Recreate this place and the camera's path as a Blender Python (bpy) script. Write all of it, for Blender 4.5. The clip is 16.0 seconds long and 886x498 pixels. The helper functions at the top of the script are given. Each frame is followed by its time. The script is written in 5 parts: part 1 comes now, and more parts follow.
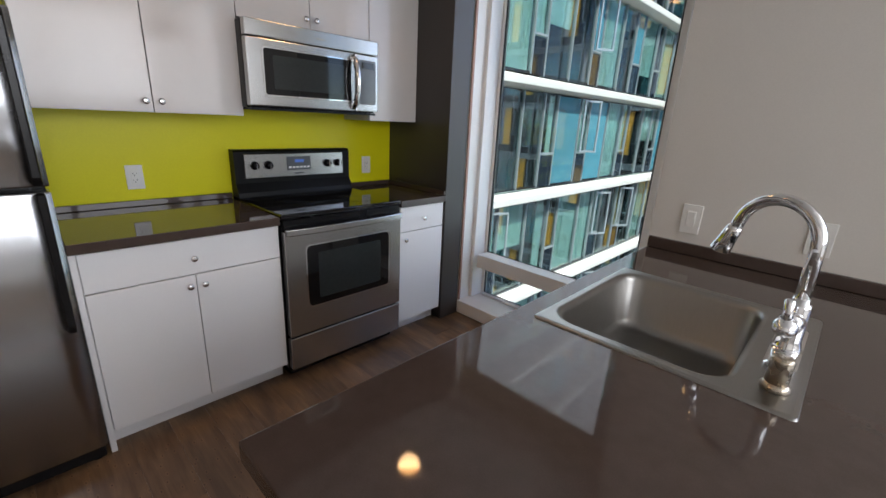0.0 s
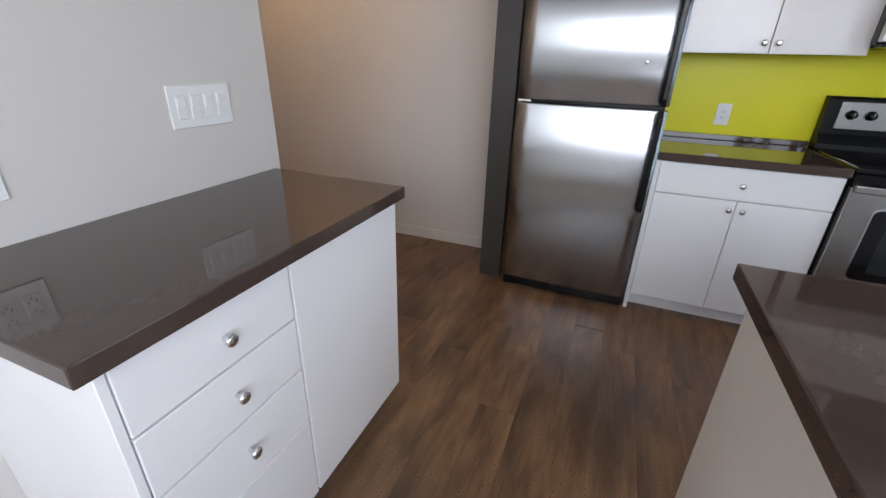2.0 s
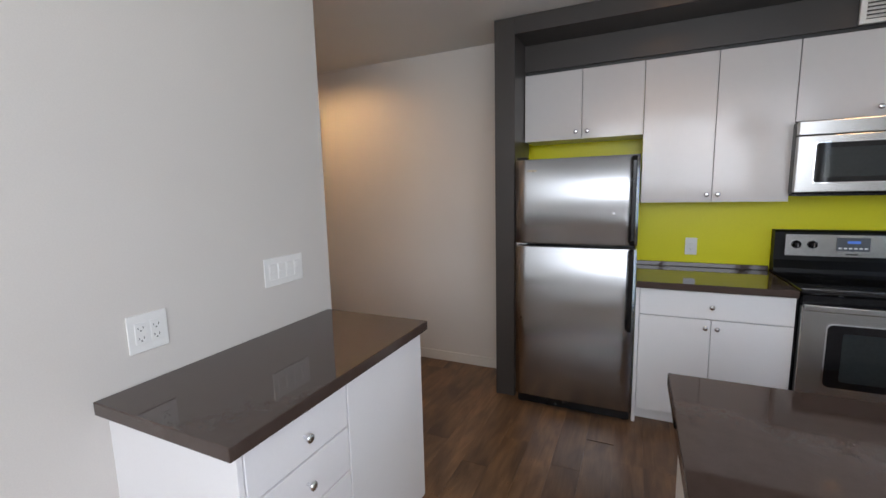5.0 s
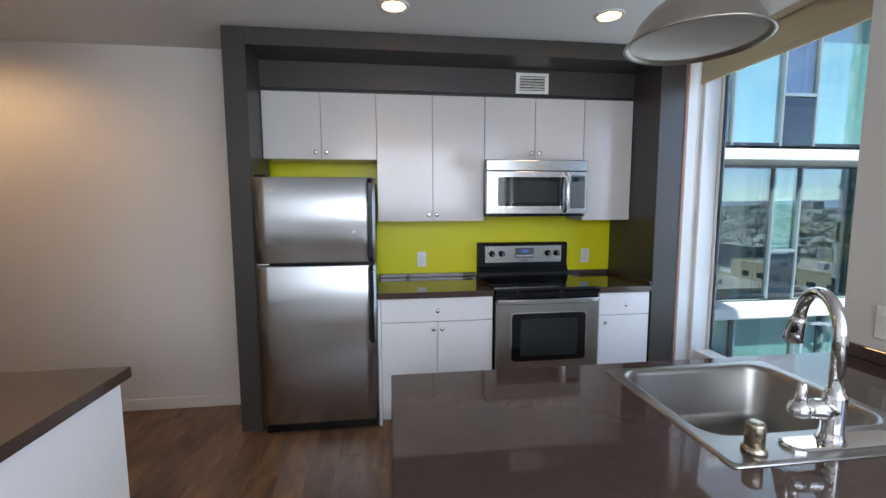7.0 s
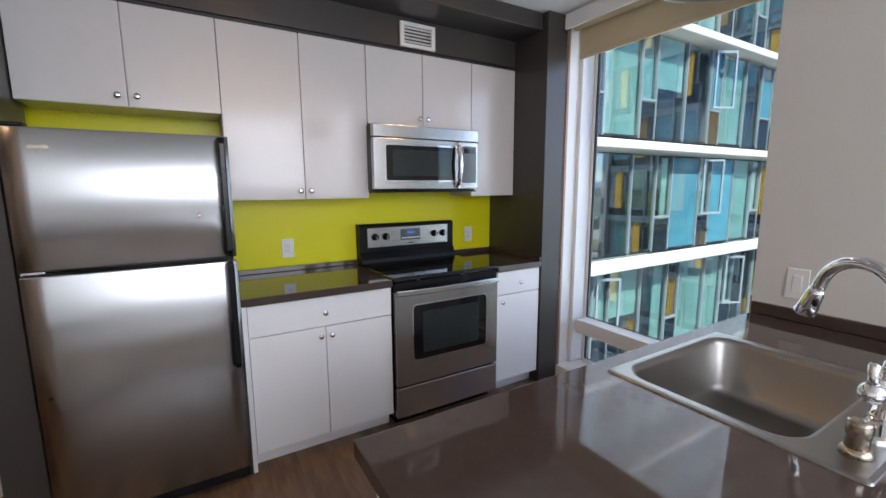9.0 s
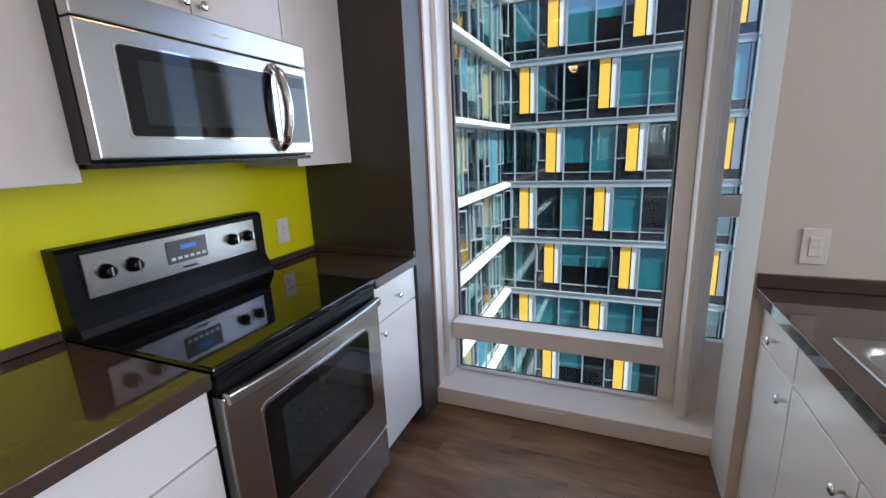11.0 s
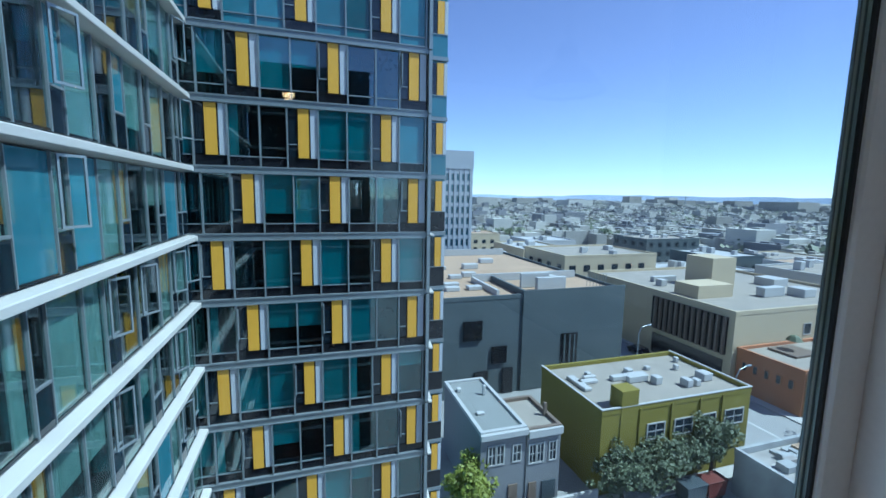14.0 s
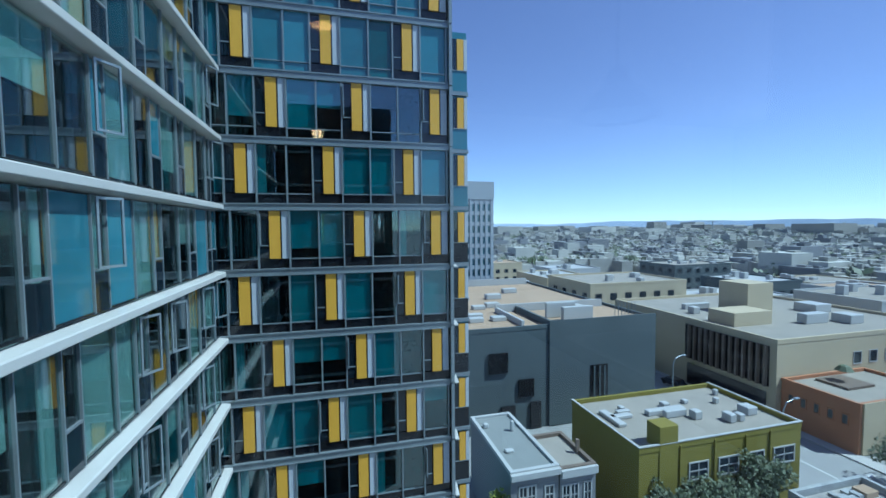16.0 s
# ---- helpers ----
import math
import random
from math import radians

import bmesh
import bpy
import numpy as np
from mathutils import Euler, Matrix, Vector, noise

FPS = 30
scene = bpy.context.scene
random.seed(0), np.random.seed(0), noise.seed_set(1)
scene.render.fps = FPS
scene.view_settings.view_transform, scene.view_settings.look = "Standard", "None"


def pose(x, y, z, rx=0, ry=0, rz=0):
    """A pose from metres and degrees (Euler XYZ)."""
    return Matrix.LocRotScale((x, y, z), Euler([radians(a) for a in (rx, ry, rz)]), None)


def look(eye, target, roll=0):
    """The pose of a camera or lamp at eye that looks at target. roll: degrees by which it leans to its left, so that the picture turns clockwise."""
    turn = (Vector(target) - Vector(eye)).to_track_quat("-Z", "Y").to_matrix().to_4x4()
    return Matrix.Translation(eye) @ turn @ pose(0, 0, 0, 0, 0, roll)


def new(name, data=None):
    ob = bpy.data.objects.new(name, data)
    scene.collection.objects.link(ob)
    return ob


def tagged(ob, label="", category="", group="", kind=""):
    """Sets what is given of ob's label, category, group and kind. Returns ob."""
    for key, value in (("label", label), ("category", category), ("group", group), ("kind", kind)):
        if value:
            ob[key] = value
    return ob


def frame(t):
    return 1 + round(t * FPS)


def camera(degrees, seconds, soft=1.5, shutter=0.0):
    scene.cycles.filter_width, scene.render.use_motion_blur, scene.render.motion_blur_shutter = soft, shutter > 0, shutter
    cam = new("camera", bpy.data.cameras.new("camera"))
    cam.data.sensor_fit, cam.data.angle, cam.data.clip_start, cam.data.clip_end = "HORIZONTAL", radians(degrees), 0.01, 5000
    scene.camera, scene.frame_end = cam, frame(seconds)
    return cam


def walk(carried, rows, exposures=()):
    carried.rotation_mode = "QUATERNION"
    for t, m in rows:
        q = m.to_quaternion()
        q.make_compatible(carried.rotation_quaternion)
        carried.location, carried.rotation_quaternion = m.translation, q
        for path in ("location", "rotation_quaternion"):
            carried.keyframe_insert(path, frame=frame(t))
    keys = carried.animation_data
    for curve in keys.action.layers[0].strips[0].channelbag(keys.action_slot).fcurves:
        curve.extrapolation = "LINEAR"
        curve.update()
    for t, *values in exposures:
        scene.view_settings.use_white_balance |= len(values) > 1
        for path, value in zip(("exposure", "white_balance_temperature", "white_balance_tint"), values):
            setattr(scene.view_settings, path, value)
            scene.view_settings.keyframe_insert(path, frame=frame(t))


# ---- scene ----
# ---- camera and its walk ----
cam = camera(93.3, 16.0)
PATH = [
    (0, (0.187, -0.191, 1.403), (-1.136, 1.187, 0.81), 2.8),
    (0.5, (0.313, -0.289, 1.369), (-1.382, 0.57, 0.744), 2.7),
    (1, (0.441, -0.3, 1.357), (-1.412, 0.004, 0.669), 2.2),
    (1.5, (0.525, -0.409, 1.334), (-1.322, -0.548, 0.581), 0.8),
    (2, (0.623, -0.317, 1.305), (-1.07, -0.991, 0.481), 1.6),
    (2.5, (0.756, -0.216, 1.31), (-0.889, -1.025, 0.511), 1.9),
    (3, (0.941, -0.192, 1.315), (-0.711, -0.991, 0.522), 1.1),
    (3.2, (0.989, -0.18, 1.335), (-0.652, -1.031, 0.571), 0.8),
    (5.3, (0.99, -0.119, 1.484), (-0.845, -0.889, 1.284), -0.8),
    (5.5, (0.987, -0.108, 1.483), (-0.884, -0.788, 1.287), -0.8),
    (6, (0.985, -0.043, 1.496), (-0.953, -0.492, 1.293), -0.7),
    (6.5, (0.989, -0.023, 1.491), (-0.997, -0.151, 1.289), -0.5),
    (7, (0.981, -0.016, 1.48), (-0.993, 0.231, 1.277), -0.2),
    (7.5, (0.989, -0.015, 1.477), (-0.921, 0.535, 1.257), -0.2),
    (8, (0.945, -0.009, 1.47), (-0.904, 0.715, 1.229), -0.2),
    (8.2, (0.874, -0.028, 1.462), (-0.968, 0.712, 1.216), -0.4),
    (9.25, (0.22, -0.31, 1.44), (-1.38, 0.81, 1.12), 0.2),
    (10.3, (-0.471, -0.171, 1.414), (-1.699, 1.358, 1.023), 0.8),
    (10.5, (-0.621, -0.13, 1.403), (-1.718, 1.494, 1.004), -0.3),
    (11, (-0.858, 0.048, 1.415), (-1.607, 1.843, 0.953), -2.4),
    (11.5, (-1.064, 0.337, 1.403), (-1.53, 2.235, 0.976), -1.2),
    (12, (-1.24, 0.667, 1.393), (-1.272, 2.616, 0.949), -1.9),
    (12.5, (-1.299, 1.011, 1.411), (-1.097, 2.966, 1.041), -1.2),
    (13, (-1.31, 1.38, 1.415), (-1.062, 3.328, 1.037), 0.0),
    (13.5, (-1.317, 1.691, 1.435), (-0.891, 3.606, 1.045), 0.4),
    (14, (-1.325, 1.864, 1.425), (-0.729, 3.757, 1.174), 1.0),
    (14.5, (-1.361, 1.969, 1.409), (-0.469, 3.753, 1.266), -0.3),
    (15, (-1.398, 1.97, 1.4), (-0.311, 3.645, 1.29), -0.7),
    (15.5, (-1.433, 1.967, 1.428), (-0.582, 3.775, 1.332), -0.7),
    (16, (-1.382, 2.041, 1.447), (-0.882, 3.975, 1.341), -0.5),
]
EXPOSURES = [(0, 1.35, 6500, 13), (0.5, 1.6, 6350, 13), (2.0, 1.70, 6050, 12), (2.6, 1.48, 6100, 12), (3.2, 1.46, 6150, 12), (5.3, 1.48, 6250, 12), (6.0, 1.55, 6150, 11), (7.0, 1.58, 5900, 10), (8.2, 1.66, 6000, 13), (10.3, 1.6, 6400, 15), (11.5, 1.78, 6100, 15), (12.0, 1.7, 6100, 16), (12.6, 1.3, 5850, 18), (13.0, 0.98, 5400, 15), (13.5, 0.6, 5050, 9), (14.2, 0.5, 5000, 4), (15.0, 0.49, 5000, 3), (16, 0.27, 5000, 4)]
walk(cam, [(t, look(eye, target, roll)) for t, eye, target, roll in PATH], EXPOSURES)

# ---- world, sun and lamps ----
SUN_EL, SUN_AZ = 56.0, 118.0          # azimuth clockwise from +y
world = bpy.data.worlds.new("sky_world")
scene.world = world
world.use_nodes = True
wn = world.node_tree
sky = wn.nodes.new("ShaderNodeTexSky")
sky.sky_type, sky.sun_disc = "NISHITA", False
sky.sun_elevation, sky.sun_rotation = radians(SUN_EL), radians(SUN_AZ)
sky.air_density, sky.dust_density, sky.ozone_density = 0.8, 0.0, 4.0
tone = wn.nodes.new("ShaderNodeHueSaturation")
tone.inputs["Hue"].default_value, tone.inputs["Saturation"].default_value = 0.522, 0.80
tone.inputs["Value"].default_value = 0.86
wn.links.new(sky.outputs[0], tone.inputs["Color"])
wn.links.new(tone.outputs[0], wn.nodes["Background"].inputs[0])
wn.nodes["Background"].inputs[1].default_value = 0.15

sun = new("sun", bpy.data.lights.new("sun", "SUN"))
sun.data.energy, sun.data.angle, sun.data.color = 5.0, radians(0.53), (1.0, 0.95, 0.87)
sun_way = Vector((math.sin(radians(SUN_AZ)) * math.cos(radians(SUN_EL)), math.cos(radians(SUN_AZ)) * math.cos(radians(SUN_EL)), math.sin(radians(SUN_EL))))
sun.matrix_world = look(sun_way * 60, (0, 0, 0))


def area_lamp(name, m, sx, sy, watts, colour):
    ob = new(name, bpy.data.lights.new(name, "AREA"))
    ob.data.shape, ob.data.size, ob.data.size_y = "RECTANGLE", sx, sy
    ob.data.energy, ob.data.color = watts, colour
    ob.matrix_world = m
    return ob


area_lamp("living_window_sky_light", look((3.19, 0.34, 1.98), (0, 0.34, 1.93)), 2.4, 1.15, 25, (0.92, 0.96, 1.0))
area_lamp("living_window_city_light", look((3.19, 0.34, 0.80), (0, 0.34, 0.80)), 2.4, 1.1, 3, (0.98, 0.97, 0.95))
# added fill lamp in an invented, unseen opening of the north wall
area_lamp("north_window_light", look((2.05, 1.71, 1.92), (2.05, 0, 1.85)), 2.1, 1.2, 15, (0.90, 0.95, 1.0))
area_lamp("window_light", look((-1.138, 2.245, 1.48), (-1.138, 0, 1.3)), 1.0, 1.85, 2.7, (0.82, 0.90, 1.0))


# ---- materials ----
def node_mat(name, colour, rough=0.5, metal=0.0, vary=0.08, scale=6.0, fine=60.0, bump=0.02, stretch=(1, 1, 1), island=0.0, per_object=0.0,
             dark=None, coat=0.0, rough_vary=0.05, spec=0.5):
    """A surface with broad and fine variation of colour, gloss and relief."""
    m = bpy.data.materials.new(name)
    m.use_nodes = True
    n, l = m.node_tree.nodes, m.node_tree.links
    b = n["Principled BSDF"]
    b.inputs["Metallic"].default_value = metal
    b.inputs["Specular IOR Level"].default_value = spec
    b.inputs["Coat Weight"].default_value = coat
    b.inputs["Coat Roughness"].default_value = 0.05
    co = n.new("ShaderNodeTexCoord")
    mp = n.new("ShaderNodeMapping")
    mp.inputs["Scale"].default_value = stretch
    l.new(co.outputs["Object"], mp.inputs[0])
    big, small = n.new("ShaderNodeTexNoise"), n.new("ShaderNodeTexNoise")
    big.inputs["Scale"].default_value, small.inputs["Scale"].default_value = scale, fine
    big.inputs["Detail"].default_value, small.inputs["Detail"].default_value = 4, 3
    l.new(mp.outputs[0], big.inputs["Vector"])
    l.new(mp.outputs[0], small.inputs["Vector"])
    mix = n.new("ShaderNodeMath")
    mix.operation = "ADD"
    l.new(big.outputs["Fac"], mix.inputs[0])
    l.new(small.outputs["Fac"], mix.inputs[1])
    last = mix.outputs[0]
    for amount, node, socket in ((island, "ShaderNodeNewGeometry", "Random Per Island"), (per_object, "ShaderNodeObjectInfo", "Random")):
        if amount:
            g, mul = n.new(node), n.new("ShaderNodeMath")
            mul.operation = "MULTIPLY_ADD"
            l.new(g.outputs[socket], mul.inputs[0])
            mul.inputs[1].default_value = amount
            l.new(last, mul.inputs[2])
            last = mul.outputs[0]
    ramp = n.new("ShaderNodeMapRange")
    ramp.inputs["From Min"].default_value, ramp.inputs["From Max"].default_value = 0.6, 1.4 + max(island, per_object)
    l.new(last, ramp.inputs["Value"])
    cm = n.new("ShaderNodeMix")
    cm.data_type = "RGBA"
    lo = dark or tuple(c * (1 - vary) for c in colour)
    hi = tuple(min(1, c * (1 + vary * 0.6)) for c in colour)
    cm.inputs[6].default_value, cm.inputs[7].default_value = (*lo, 1), (*hi, 1)
    l.new(ramp.outputs[0], cm.inputs[0])
    l.new(cm.outputs[2], b.inputs["Base Color"])
    rr = n.new("ShaderNodeMapRange")
    rr.inputs["To Min"].default_value, rr.inputs["To Max"].default_value = max(0.01, rough - rough_vary), rough + rough_vary
    l.new(big.outputs["Fac"], rr.inputs["Value"])
    l.new(rr.outputs[0], b.inputs["Roughness"])
    if bump:
        bp = n.new("ShaderNodeBump")
        bp.inputs["Strength"].default_value = bump * 5
        bp.inputs["Distance"].default_value = 0.004
        l.new(small.outputs["Fac"], bp.inputs["Height"])
        l.new(bp.outputs[0], b.inputs["Normal"])
    return m


def glow_mat(name, colour, power):
    m = bpy.data.materials.new(name)
    m.use_nodes = True
    b = m.node_tree.nodes["Principled BSDF"]
    b.inputs["Base Color"].default_value = (*colour, 1)
    b.inputs["Emission Color"].default_value = (*colour, 1)
    b.inputs["Emission Strength"].default_value = power
    return m


def glass_mat(name, tint, mirror=0.035):
    """A clear pane: light goes straight through, a little is mirrored."""
    m = bpy.data.materials.new(name)
    m.use_nodes = True
    n, l = m.node_tree.nodes, m.node_tree.links
    n.remove(n["Principled BSDF"])
    tr, gl, mx = n.new("ShaderNodeBsdfTransparent"), n.new("ShaderNodeBsdfGlossy"), n.new("ShaderNodeMixShader")
    lw, pw, ma = n.new("ShaderNodeLayerWeight"), n.new("ShaderNodeMath"), n.new("ShaderNodeMath")
    tr.inputs[0].default_value = (*tint, 1)
    gl.inputs["Roughness"].default_value = 0.003
    pw.operation, ma.operation = "POWER", "MULTIPLY_ADD"
    pw.inputs[1].default_value = 5.0
    ma.inputs[1].default_value, ma.inputs[2].default_value = 0.7, mirror
    l.new(lw.outputs["Facing"], pw.inputs[0])
    l.new(pw.outputs[0], ma.inputs[0])
    l.new(ma.outputs[0], mx.inputs[0])
    l.new(tr.outputs[0], mx.inputs[1])
    l.new(gl.outputs[0], mx.inputs[2])
    l.new(mx.outputs[0], n["Material Output"].inputs[0])
    return m


def wood_mat(name):
    """Dark brown vinyl planks: blotchy brown tone, long fine grain and knots, shifted for each plank."""
    m = node_mat(name, (0.1, 0.06, 0.04), rough=0.30, vary=0.1, scale=2.0, fine=30.0, bump=0.012, stretch=(1.0, 8.0, 1.0), rough_vary=0.06, spec=0.45)
    n, l = m.node_tree.nodes, m.node_tree.links
    b = n["Principled BSDF"]
    co, info, add = n.new("ShaderNodeTexCoord"), n.new("ShaderNodeObjectInfo"), n.new("ShaderNodeVectorMath")
    sc = n.new("ShaderNodeVectorMath")
    sc.operation = "SCALE"
    sc.inputs[0].default_value, = ((13, 7, 3),)
    l.new(info.outputs["Random"], sc.inputs["Scale"])
    l.new(co.outputs["Object"], add.inputs[0])
    l.new(sc.outputs[0], add.inputs[1])

    def noise_ramp(stretch, scale, detail, distortion, stops):
        mp, tx, rp = n.new("ShaderNodeMapping"), n.new("ShaderNodeTexNoise"), n.new("ShaderNodeValToRGB")
        mp.inputs["Scale"].default_value = stretch
        l.new(add.outputs[0], mp.inputs[0])
        tx.inputs["Scale"].default_value, tx.inputs["Detail"].default_value, tx.inputs["Distortion"].default_value = scale, detail, distortion
        l.new(mp.outputs[0], tx.inputs["Vector"])
        for e, (at, col) in zip(rp.color_ramp.elements, stops):
            e.position, e.color = at, (*col, 1)
        l.new(tx.outputs["Fac"], rp.inputs[0])
        return rp.outputs[0]

    tone = noise_ramp((1.3, 4.0, 1.0), 1.6, 3, 0.6, ((0.32, (0.085, 0.052, 0.033)), (0.68, (0.225, 0.134, 0.070))))
    grain = noise_ramp((1.1, 8.0, 1.0), 2.4, 5, 1.8, ((0.30, (0.74, 0.70, 0.67)), (0.66, (1.10, 1.08, 1.05))))
    pore = noise_ramp((3.0, 90.0, 1.0), 2.0, 2, 0.2, ((0.35, (0.90, 0.89, 0.88)), (0.55, (1.0, 1.0, 1.0))))
    vo, kp, kr = n.new("ShaderNodeTexVoronoi"), n.new("ShaderNodeMapping"), n.new("ShaderNodeValToRGB")
    vo.voronoi_dimensions = "2D"
    kp.inputs["Scale"].default_value = (2.2, 4.4, 1.0)
    l.new(add.outputs[0], kp.inputs[0])
    l.new(kp.outputs[0], vo.inputs["Vector"])
    kr.color_ramp.elements[0].position, kr.color_ramp.elements[0].color = 0.03, (0.32, 0.26, 0.22, 1)
    kr.color_ramp.elements[1].position, kr.color_ramp.elements[1].color = 0.17, (1, 1, 1, 1)
    rim = kr.color_ramp.elements.new(0.085)
    rim.color = (1.35, 1.28, 1.2, 1)
    l.new(vo.outputs["Distance"], kr.inputs[0])
    own = n.new("ShaderNodeMapRange")
    own.inputs["To Min"].default_value, own.inputs["To Max"].default_value = 0.90, 1.12
    l.new(info.outputs["Random"], own.inputs["Value"])
    prev = tone
    for factor in (grain, pore, kr.outputs[0], own.outputs[0]):
        mu = n.new("ShaderNodeMix")
        mu.data_type, mu.blend_type = "RGBA", "MULTIPLY"
        mu.inputs[0].default_value = 1.0
        l.new(prev, mu.inputs[6])
        l.new(factor, mu.inputs[7])
        prev = mu.outputs[2]
    l.new(prev, b.inputs["Base Color"])
    return m


WALL = node_mat("warm white wall paint", (0.63, 0.595, 0.55), rough=0.6, vary=0.05, scale=1.5, fine=220, bump=0.015)
CEIL = node_mat("ceiling paint", (0.70, 0.69, 0.67), rough=0.8, vary=0.04, scale=1.2, fine=180, bump=0.01)
GREY = node_mat("taupe grey paint", (0.047, 0.041, 0.037), rough=0.38, vary=0.08, scale=2.5, fine=150, bump=0.01)
LIME = node_mat("lime yellow paint", (0.74, 0.69, 0.006), rough=0.34, vary=0.05, scale=2.5, fine=120, bump=0.006, spec=0.3)
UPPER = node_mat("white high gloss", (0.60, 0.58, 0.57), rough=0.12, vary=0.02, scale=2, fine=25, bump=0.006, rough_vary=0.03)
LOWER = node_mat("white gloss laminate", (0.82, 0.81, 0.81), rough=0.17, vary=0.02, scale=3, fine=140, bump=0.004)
STONE = node_mat("dark brown quartz", (0.064, 0.044, 0.036), spec=0.55, rough=0.045, vary=0.18, scale=30, fine=420, bump=0.0, rough_vary=0.02)
STEEL = node_mat("brushed stainless steel", (0.45, 0.458, 0.47), rough=0.24, metal=1.0, vary=0.012, scale=1.5, fine=20, bump=0.0002, stretch=(1, 1, 40), rough_vary=0.008)
tangent = STEEL.node_tree.nodes.new("ShaderNodeTangent")      # upright brushing spreads the gloss sideways
tangent.direction_type, tangent.axis = "RADIAL", "Z"
STEEL.node_tree.nodes["Principled BSDF"].inputs["Anisotropic"].default_value = 0.8
STEEL.node_tree.links.new(tangent.outputs[0], STEEL.node_tree.nodes["Principled BSDF"].inputs["Tangent"])
STEELH = node_mat("brushed steel sideways", (0.50, 0.495, 0.485), rough=0.25, metal=1.0, vary=0.02, scale=2, fine=20, bump=0.0003, stretch=(20, 1, 30), rough_vary=0.015)
SINKM = node_mat("satin sink steel", (0.32, 0.31, 0.295), rough=0.32, metal=1.0, vary=0.04, scale=5, fine=40, bump=0.0, stretch=(5, 1, 1))
CHROME = node_mat("chrome", (0.82, 0.82, 0.83), rough=0.07, metal=1.0, vary=0.03, scale=20, fine=90, bump=0.0, rough_vary=0.02)
NICKEL = node_mat("brushed nickel", (0.46, 0.40, 0.32), rough=0.27, metal=1.0, vary=0.06, scale=20, fine=90, bump=0.0)
BLACKG = node_mat("black glass", (0.006, 0.006, 0.007), rough=0.05, vary=0.2, scale=8, fine=60, bump=0.0, rough_vary=0.02)
BLACKM = node_mat("matt black enamel", (0.004, 0.004, 0.004), rough=0.38, vary=0.2, scale=8, fine=160, bump=0.0, spec=0.2)
BLACKP = node_mat("black plastic", (0.005, 0.005, 0.006), rough=0.26, vary=0.2, scale=8, fine=160, bump=0.004, spec=0.3)
DARKGL = node_mat("oven window glass", (0.022, 0.027, 0.027), rough=0.06, vary=0.2, scale=5, fine=60, bump=0.0, rough_vary=0.02)
RINGM = node_mat("printed burner ring", (0.012, 0.012, 0.013), rough=0.2, vary=0.2, scale=12, fine=90, bump=0.0)
PLATE = node_mat("white plastic", (0.78, 0.77, 0.74), rough=0.3, vary=0.03, scale=12, fine=90, bump=0.0)
SLOT = node_mat("dark slot", (0.02, 0.02, 0.02), rough=0.5, vary=0.1, scale=12, fine=90, bump=0.0)
LCD = glow_mat("blue display", (0.05, 0.12, 0.4), 0.3)
PANEL = node_mat("grey control glass", (0.12, 0.13, 0.14), rough=0.15, vary=0.1, scale=12, fine=90, bump=0.0)
FRAMEW = node_mat("white window frame", (0.82, 0.80, 0.77), rough=0.35, vary=0.05, scale=3, fine=90, bump=0.005)
GASKET = node_mat("black rubber", (0.01, 0.01, 0.01), rough=0.6, vary=0.2, scale=9, fine=90, bump=0.01)
TAN = node_mat("tan thermal break", (0.36, 0.20, 0.14), rough=0.5, vary=0.1, scale=9, fine=90, bump=0.0)
SHADE = node_mat("cream shade cloth", (0.62, 0.53, 0.34), rough=0.8, vary=0.06, scale=5, fine=400, bump=0.02)
LAMPM = node_mat("pewter lamp metal", (0.36, 0.32, 0.27), rough=0.3, metal=0.9, vary=0.08, scale=5, fine=70, bump=0.0)
LAMPW = node_mat("white lamp lining", (0.64, 0.65, 0.63), rough=0.45, vary=0.03, scale=9, fine=70, bump=0.0)
BULB = glow_mat("warm lamp glow", (1.0, 0.47, 0.15), 6)
WOOD = wood_mat("dark walnut vinyl plank")
BASEM = node_mat("baseboard paint", (0.66, 0.63, 0.58), rough=0.45, vary=0.05, scale=4, fine=90, bump=0.005)
PANE = glass_mat("window glass", (0.90, 0.97, 0.97))
# outside
BLDG_G = node_mat("teal tower glass", (0.016, 0.105, 0.115), rough=0.04, vary=0.6, scale=0.6, fine=3.0, bump=0.0, per_object=1.2, rough_vary=0.02, spec=0.8)
BLDG_D = node_mat("dark tower glass", (0.010, 0.018, 0.026), rough=0.04, vary=0.6, scale=0.6, fine=3.0, bump=0.0, per_object=1.2, rough_vary=0.02, spec=0.7)
# pale blue base colour carries a painted reflection of the sky
BLDG_L = node_mat("pale glass with sky reflection tint", (0.05, 0.17, 0.215), rough=0.05, vary=0.4, scale=0.5, fine=2.0, bump=0.0, per_object=1.0, rough_vary=0.02, spec=0.9)
BLIND = node_mat("blind behind glass", (0.58, 0.61, 0.58), rough=0.7, vary=0.2, scale=0.8, fine=6, bump=0.0, per_object=0.6, spec=0.8)
CURTAIN = node_mat("ochre curtain behind glass", (0.50, 0.28, 0.10), rough=0.7, vary=0.4, scale=0.8, fine=9, bump=0.0, per_object=0.6, stretch=(3, 3, 0.3), spec=0.7)
WGLASS = glass_mat("pale green wing glass", (0.74, 0.88, 0.87), 0.22)
TGLASS = glass_mat("green tinted tower glass", (0.46, 0.73, 0.77), 0.14)
CLOTH = node_mat("pale curtain folds", (0.60, 0.60, 0.55), rough=0.8, vary=0.45, scale=1.0, fine=3, bump=0.0, per_object=0.8, stretch=(7, 7, 0.25))
